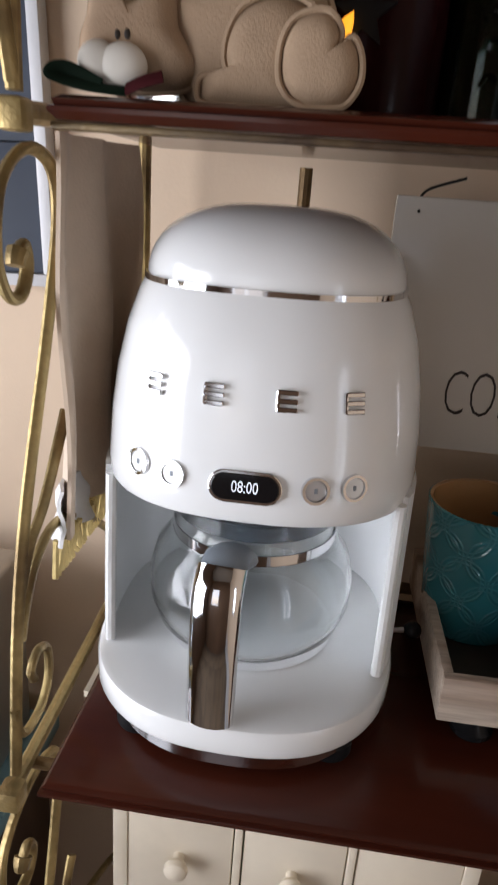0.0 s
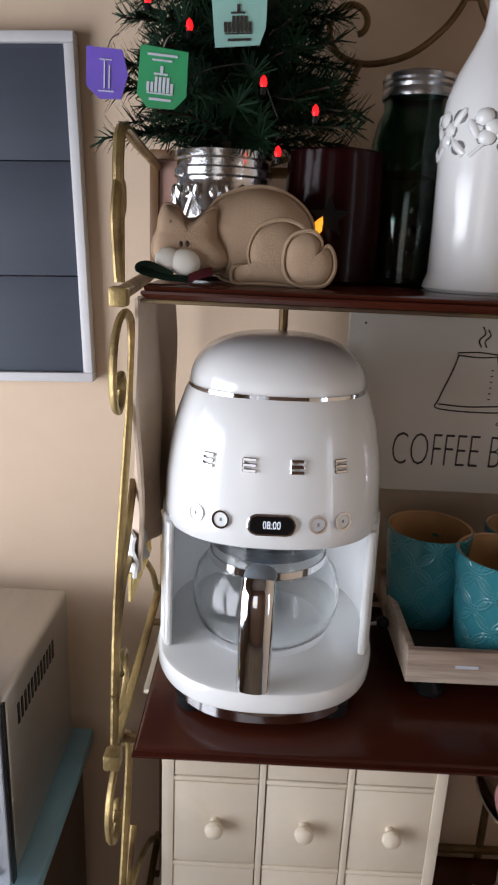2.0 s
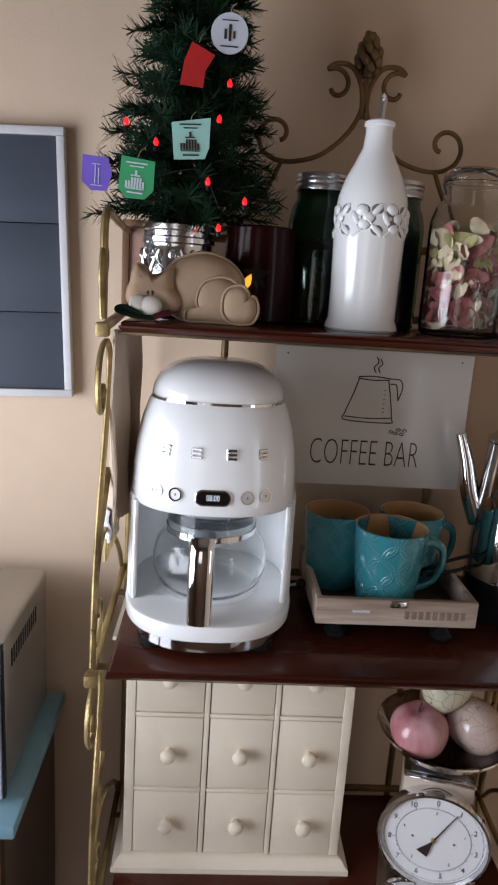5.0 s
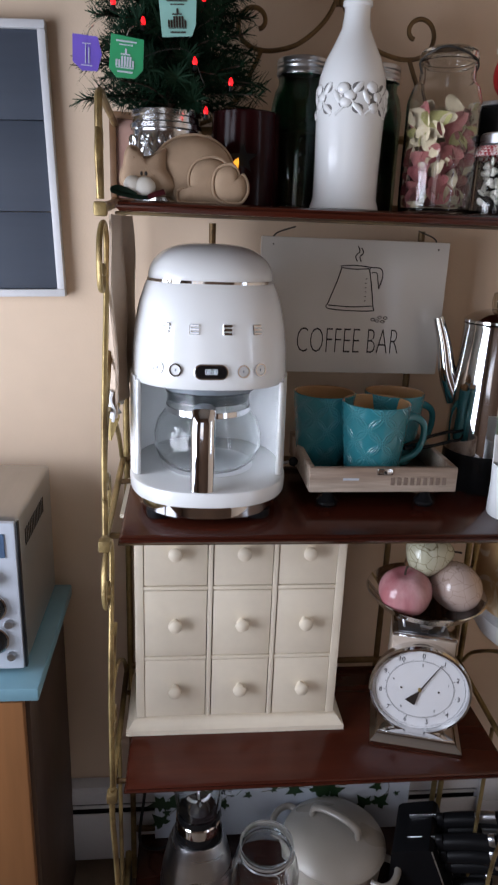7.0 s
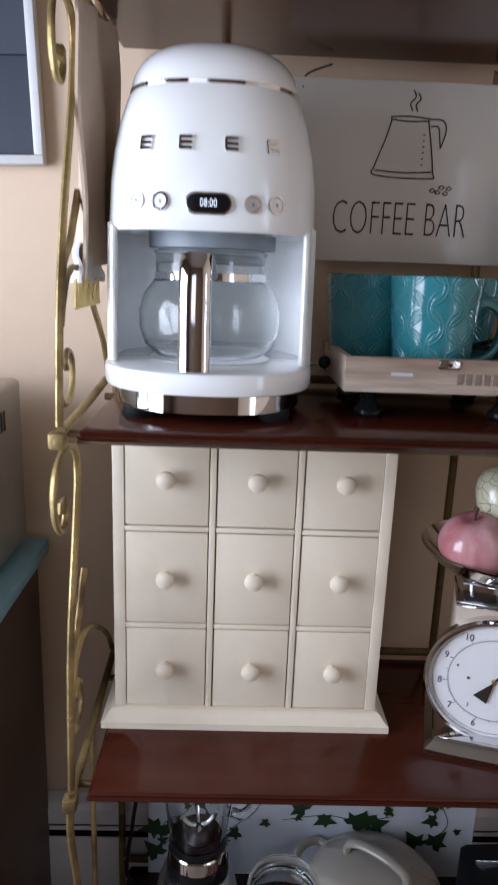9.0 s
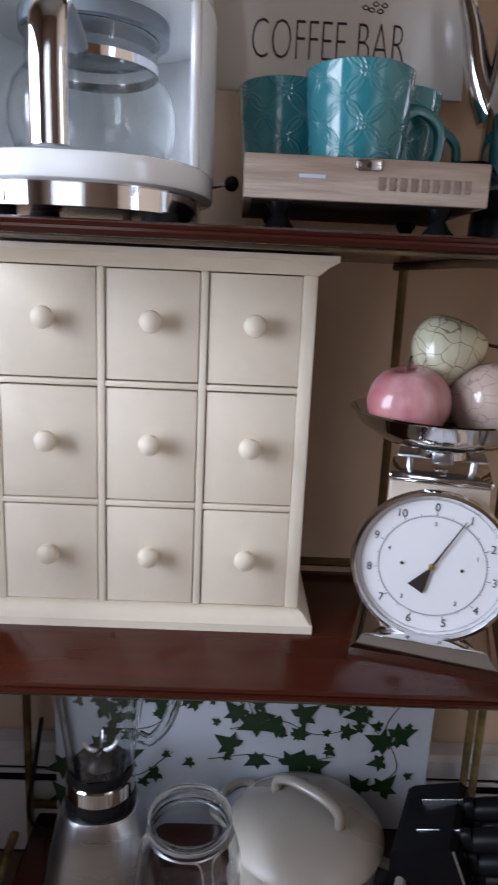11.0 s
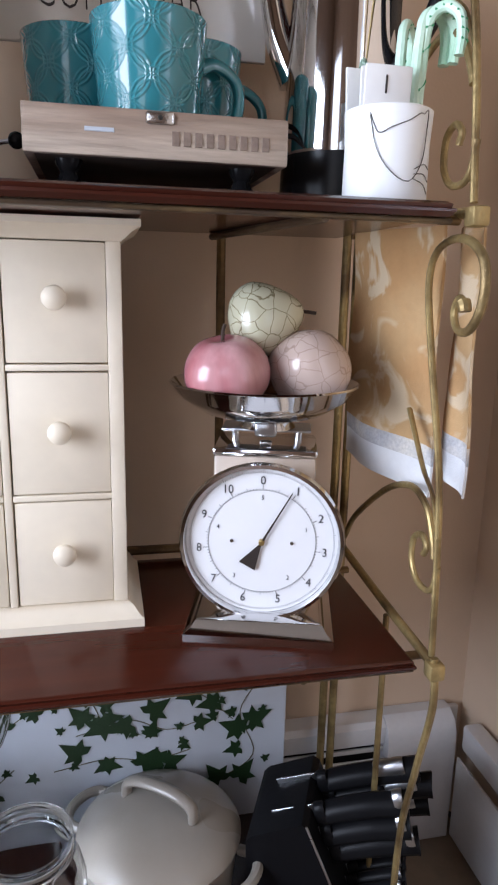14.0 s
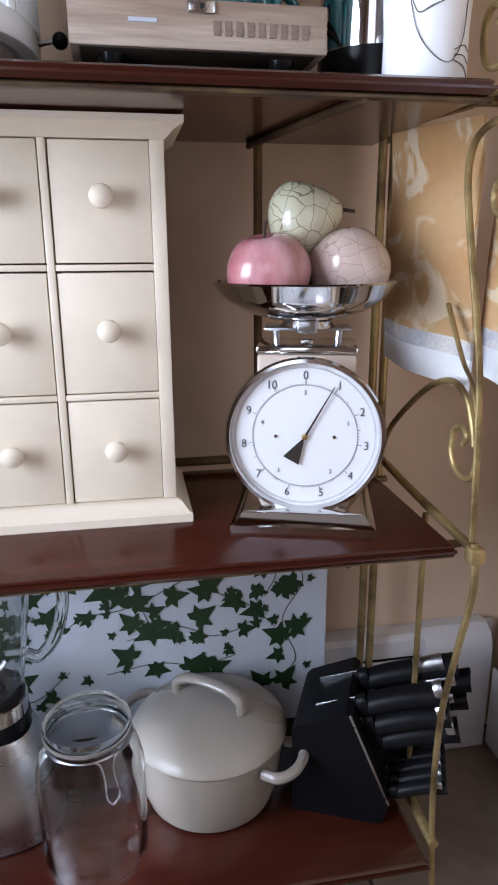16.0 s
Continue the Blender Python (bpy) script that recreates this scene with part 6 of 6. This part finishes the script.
for s in range(6):
    a0 = -2.2 + s * 0.88 + 0.12 * math.sin(7 * s)
    part("relief_branch", tube([on_bottle(a0 - 0.35, 0.118), on_bottle(a0 - 0.15, 0.126), on_bottle(a0 + 0.1, 0.138), on_bottle(a0 + 0.4, 0.156)], 0.0018, sides=6, steps=5), WHITE, bt)
    part("relief_branch", tube([on_bottle(a0 - 0.3, 0.152), on_bottle(a0 - 0.05, 0.145), on_bottle(a0 + 0.2, 0.130), on_bottle(a0 + 0.42, 0.118)], 0.0016, sides=6, steps=5), WHITE, bt)
    for da, z, r in ((-0.14, 0.150 + 0.003 * math.sin(s * 3), 0.009), (0.05, 0.141, 0.0085), (-0.06, 0.131 - 0.003 * math.cos(s * 2), 0.0085)):
        ol = bmesh.new()
        blob((0, 0, 0), (r, r * 0.62, r * 0.9), sub=2, target=ol)
        part("relief_olive", ol, WHITE, bt).matrix_basis = Matrix.Translation(on_bottle(a0 + da, z, -0.002)) @ Matrix.Rotation(a0 + da, 4, "Z")
    # flat grey discs that leave a darker rim round the olives and leaves
    for da, z, r in ((-0.12, 0.148, 0.0098), (0.05, 0.140, 0.0098), (-0.06, 0.133, 0.0094), (0.28, 0.150, 0.008), (0.3, 0.126, 0.008)):
        st = bmesh.new()
        blob((0, 0, 0), (r, 0.0022, r * 0.92), sub=2, target=st)
        part("relief_rim", st, RELIEF_GREY, bt).matrix_basis = Matrix.Translation(on_bottle(a0 + da, z, -0.001)) @ Matrix.Rotation(a0 + da, 4, "Z")
    for da, z, rot in ((0.28, 0.150, 50), (0.3, 0.126, -40), (-0.32, 0.140, 120)):
        lf = bmesh.new()
        blob((0, 0, 0), (0.010, 0.003, 0.0042), (0, -rot, 0), 2, target=lf)
        part("relief_leaf", lf, WHITE, bt).matrix_basis = Matrix.Translation(on_bottle(a0 + da, z, -0.0005)) @ Matrix.Rotation(a0 + da, 4, "Z")

pj = thing("potpourri_jar", (0.432, 0.152, T), "clear glass clip jar filled with red and cream potpourri", "jar", turn=15)
pj.matrix_basis = pj.matrix_basis @ Matrix.Diagonal((0.93, 0.93, 1.06, 1))
PO = [(0.0, 0.0), (0.047, 0.0), (0.052, 0.004), (0.0535, 0.015), (0.0535, 0.135), (0.048, 0.152), (0.040, 0.160), (0.039, 0.178), (0.042, 0.181)]
part("glass_body", lathe(PO + [(max(r - 0.003, 0), z + (0.004 if z < 0.01 else 0)) for r, z in reversed(PO)], 48), GLASS, pj)
part("glass_lid", lathe([(0.0, 0.196), (0.034, 0.196), (0.040, 0.193), (0.042, 0.186), (0.0415, 0.183), (0.034, 0.183), (0.033, 0.191), (0.0, 0.192)], 44), GLASS, pj)
part("wire_clip", tube([(-0.042, 0.0, 0.165), (-0.046, 0, 0.18), (-0.03, -0.028, 0.192), (0.0, -0.042, 0.186), (0.03, -0.028, 0.180), (0.046, 0.0, 0.172)], 0.0013, sides=7), WIRE, pj)
rp = random.Random(4)
PETALS = [mat("dried_red_petal", (0.15, 0.028, 0.03), 0.8, vary=0.3), mat("dried_cream_petal", (0.44, 0.36, 0.24), 0.8, vary=0.15), mat("dried_rose_petal", (0.22, 0.065, 0.06), 0.8, vary=0.3), mat("dried_yellow_leaf", (0.27, 0.24, 0.09), 0.8, vary=0.2)]
for k in range(210):
    f = rp.random()
    z = 0.010 + 0.118 * f
    r = 0.048 * math.sqrt(rp.uniform(0.4, 1))
    a = rp.uniform(0, 6.283)
    size = rp.uniform(0.009, 0.018)
    pb = bmesh.new()
    loop = [(size * 1.3 * math.cos(t), size * 0.7 * math.sin(t), 0.3 * size * math.cos(2 * t)) for t in [2 * math.pi * i / 9 for i in range(9)]]
    vs = [pb.verts.new(p) for p in loop]
    cvt = pb.verts.new((0, 0, -0.2 * size))
    for i in range(9):
        pb.faces.new((cvt, vs[i], vs[(i + 1) % 9]))
    which = rp.choice((0, 0, 2, 2, 1)) if f < 0.6 else rp.choice((1, 1, 3, 2))
    part("petal", pb, PETALS[which], pj).matrix_basis = pose(min(r, 0.0495 - 0.45 * size) * math.cos(a), min(r, 0.0495 - 0.45 * size) * math.sin(a), max(z, 0.006 + size), rp.uniform(60, 120), rp.uniform(-40, 40), math.degrees(a) + 90 + rp.uniform(-15, 15))

sj = thing("shell_jar", (0.512, 0.128, T), "small glass jar of white shells with a red gingham lid cover", "jar")
SO = [(0.0, 0.0), (0.031, 0.0), (0.035, 0.004), (0.035, 0.075), (0.030, 0.088), (0.028, 0.092)]
part("glass_body", lathe(SO + [(max(r - 0.0025, 0), z + (0.004 if z < 0.01 else 0)) for r, z in reversed(SO)], 40), GLASS, sj)
part("lid", lathe([(0.028, 0.0925), (0.031, 0.0925), (0.031, 0.104), (0.029, 0.106), (0.0, 0.106)], 36), STEEL, sj)
ging = mat("red_gingham_cloth", (0.50, 0.06, 0.07), 0.9, vary=0.1, bump=0.2)
t_ = ging.node_tree
chk = t_.nodes.new("ShaderNodeTexChecker")
chk.inputs["Scale"].default_value, chk.inputs["Color1"].default_value, chk.inputs["Color2"].default_value = 260, (0.36, 0.03, 0.04, 1), (0.7, 0.62, 0.58, 1)
co_ = t_.nodes.new("ShaderNodeTexCoord")
t_.links.new(co_.outputs["Object"], chk.inputs["Vector"])
t_.links.new(chk.outputs["Color"], t_.nodes["Principled BSDF"].inputs["Base Color"])
skirt = [[(r * (1 + 0.05 * math.sin(11 * a)) * math.cos(a), r * (1 + 0.05 * math.sin(11 * a)) * math.sin(a), z) for a in [2 * math.pi * i / 66 for i in range(66)]] for r, z in ((0.0315, 0.090), (0.034, 0.087), (0.040, 0.080), (0.042, 0.076))]
part("gingham_cover", rings(skirt, caps=False), ging, sj, "red and white gingham cloth")
for k in range(60):
    sb_ = bmesh.new()
    blob((0, 0, 0), (rp.uniform(0.004, 0.007), rp.uniform(0.003, 0.006), rp.uniform(0.003, 0.005)), sub=1, target=sb_)
    r, a = 0.026 * math.sqrt(rp.random()), rp.uniform(0, 6.283)
    part("shell", sb_, MUZZ, sj).matrix_basis = pose(r * math.cos(a), r * math.sin(a), 0.010 + 0.062 * rp.random(), rp.uniform(0, 180), rp.uniform(0, 180), 0)

dk = thing("dark_canister", (0.540, 0.215, T), "dark canister behind the small jar", "canister")
part("body", lathe([(0.0, 0.0), (0.036, 0.0), (0.038, 0.003), (0.038, 0.150), (0.0, 0.152)], 36), BLACK, dk)
part("lid", lathe([(0.0, 0.160), (0.038, 0.158), (0.040, 0.153), (0.040, 0.1521), (0.0, 0.1521)], 36), STEEL, dk)
fg = bmesh.new()
blob((0.550, 0.212, T + 0.196), (0.028, 0.022, 0.034), target=fg)
fig = tagged(part("holiday_figure", fg, RED), "red and cream cloth holiday ornament on the canister", "ornament")
fig.data.materials.append(MUZZ)
w2 = bmesh.new()
w2.from_mesh(fig.data)
for place, size, slot in (((0.557, 0.208, T + 0.240), (0.022, 0.018, 0.032), 0), ((0.529, 0.200, T + 0.224), (0.012, 0.010, 0.012), 1), ((0.550, 0.194, T + 0.196), (0.014, 0.010, 0.022), 1)):
    n0 = len(w2.faces)
    blob(place, size, target=w2)
    w2.faces.ensure_lookup_table()
    for f in w2.faces[n0:]:
        f.material_index, f.smooth = slot, True
w2.to_mesh(fig.data)
w2.free()

# ---- floor tiles, laid last ----
TS = 0.30
tile = box(-TS / 2 + 0.003, TS / 2 - 0.003, -TS / 2 + 0.003, TS / 2 - 0.003, -0.006, 0.0, 0.0015, 1)
tm = part("tile", tile, FLOOR, floor, smooth=False)
tiles = [(i, j) for j in range(6) for i in range(6)]
for n, (i, j) in enumerate(tiles):
    o = tm if n == 0 else new("tile", tm.data)
    o.parent = floor
    o.matrix_basis = pose(RIGHT_X - 0.155 - i * TS, WALL_Y - 0.155 - j * TS, FLOOR_Z)
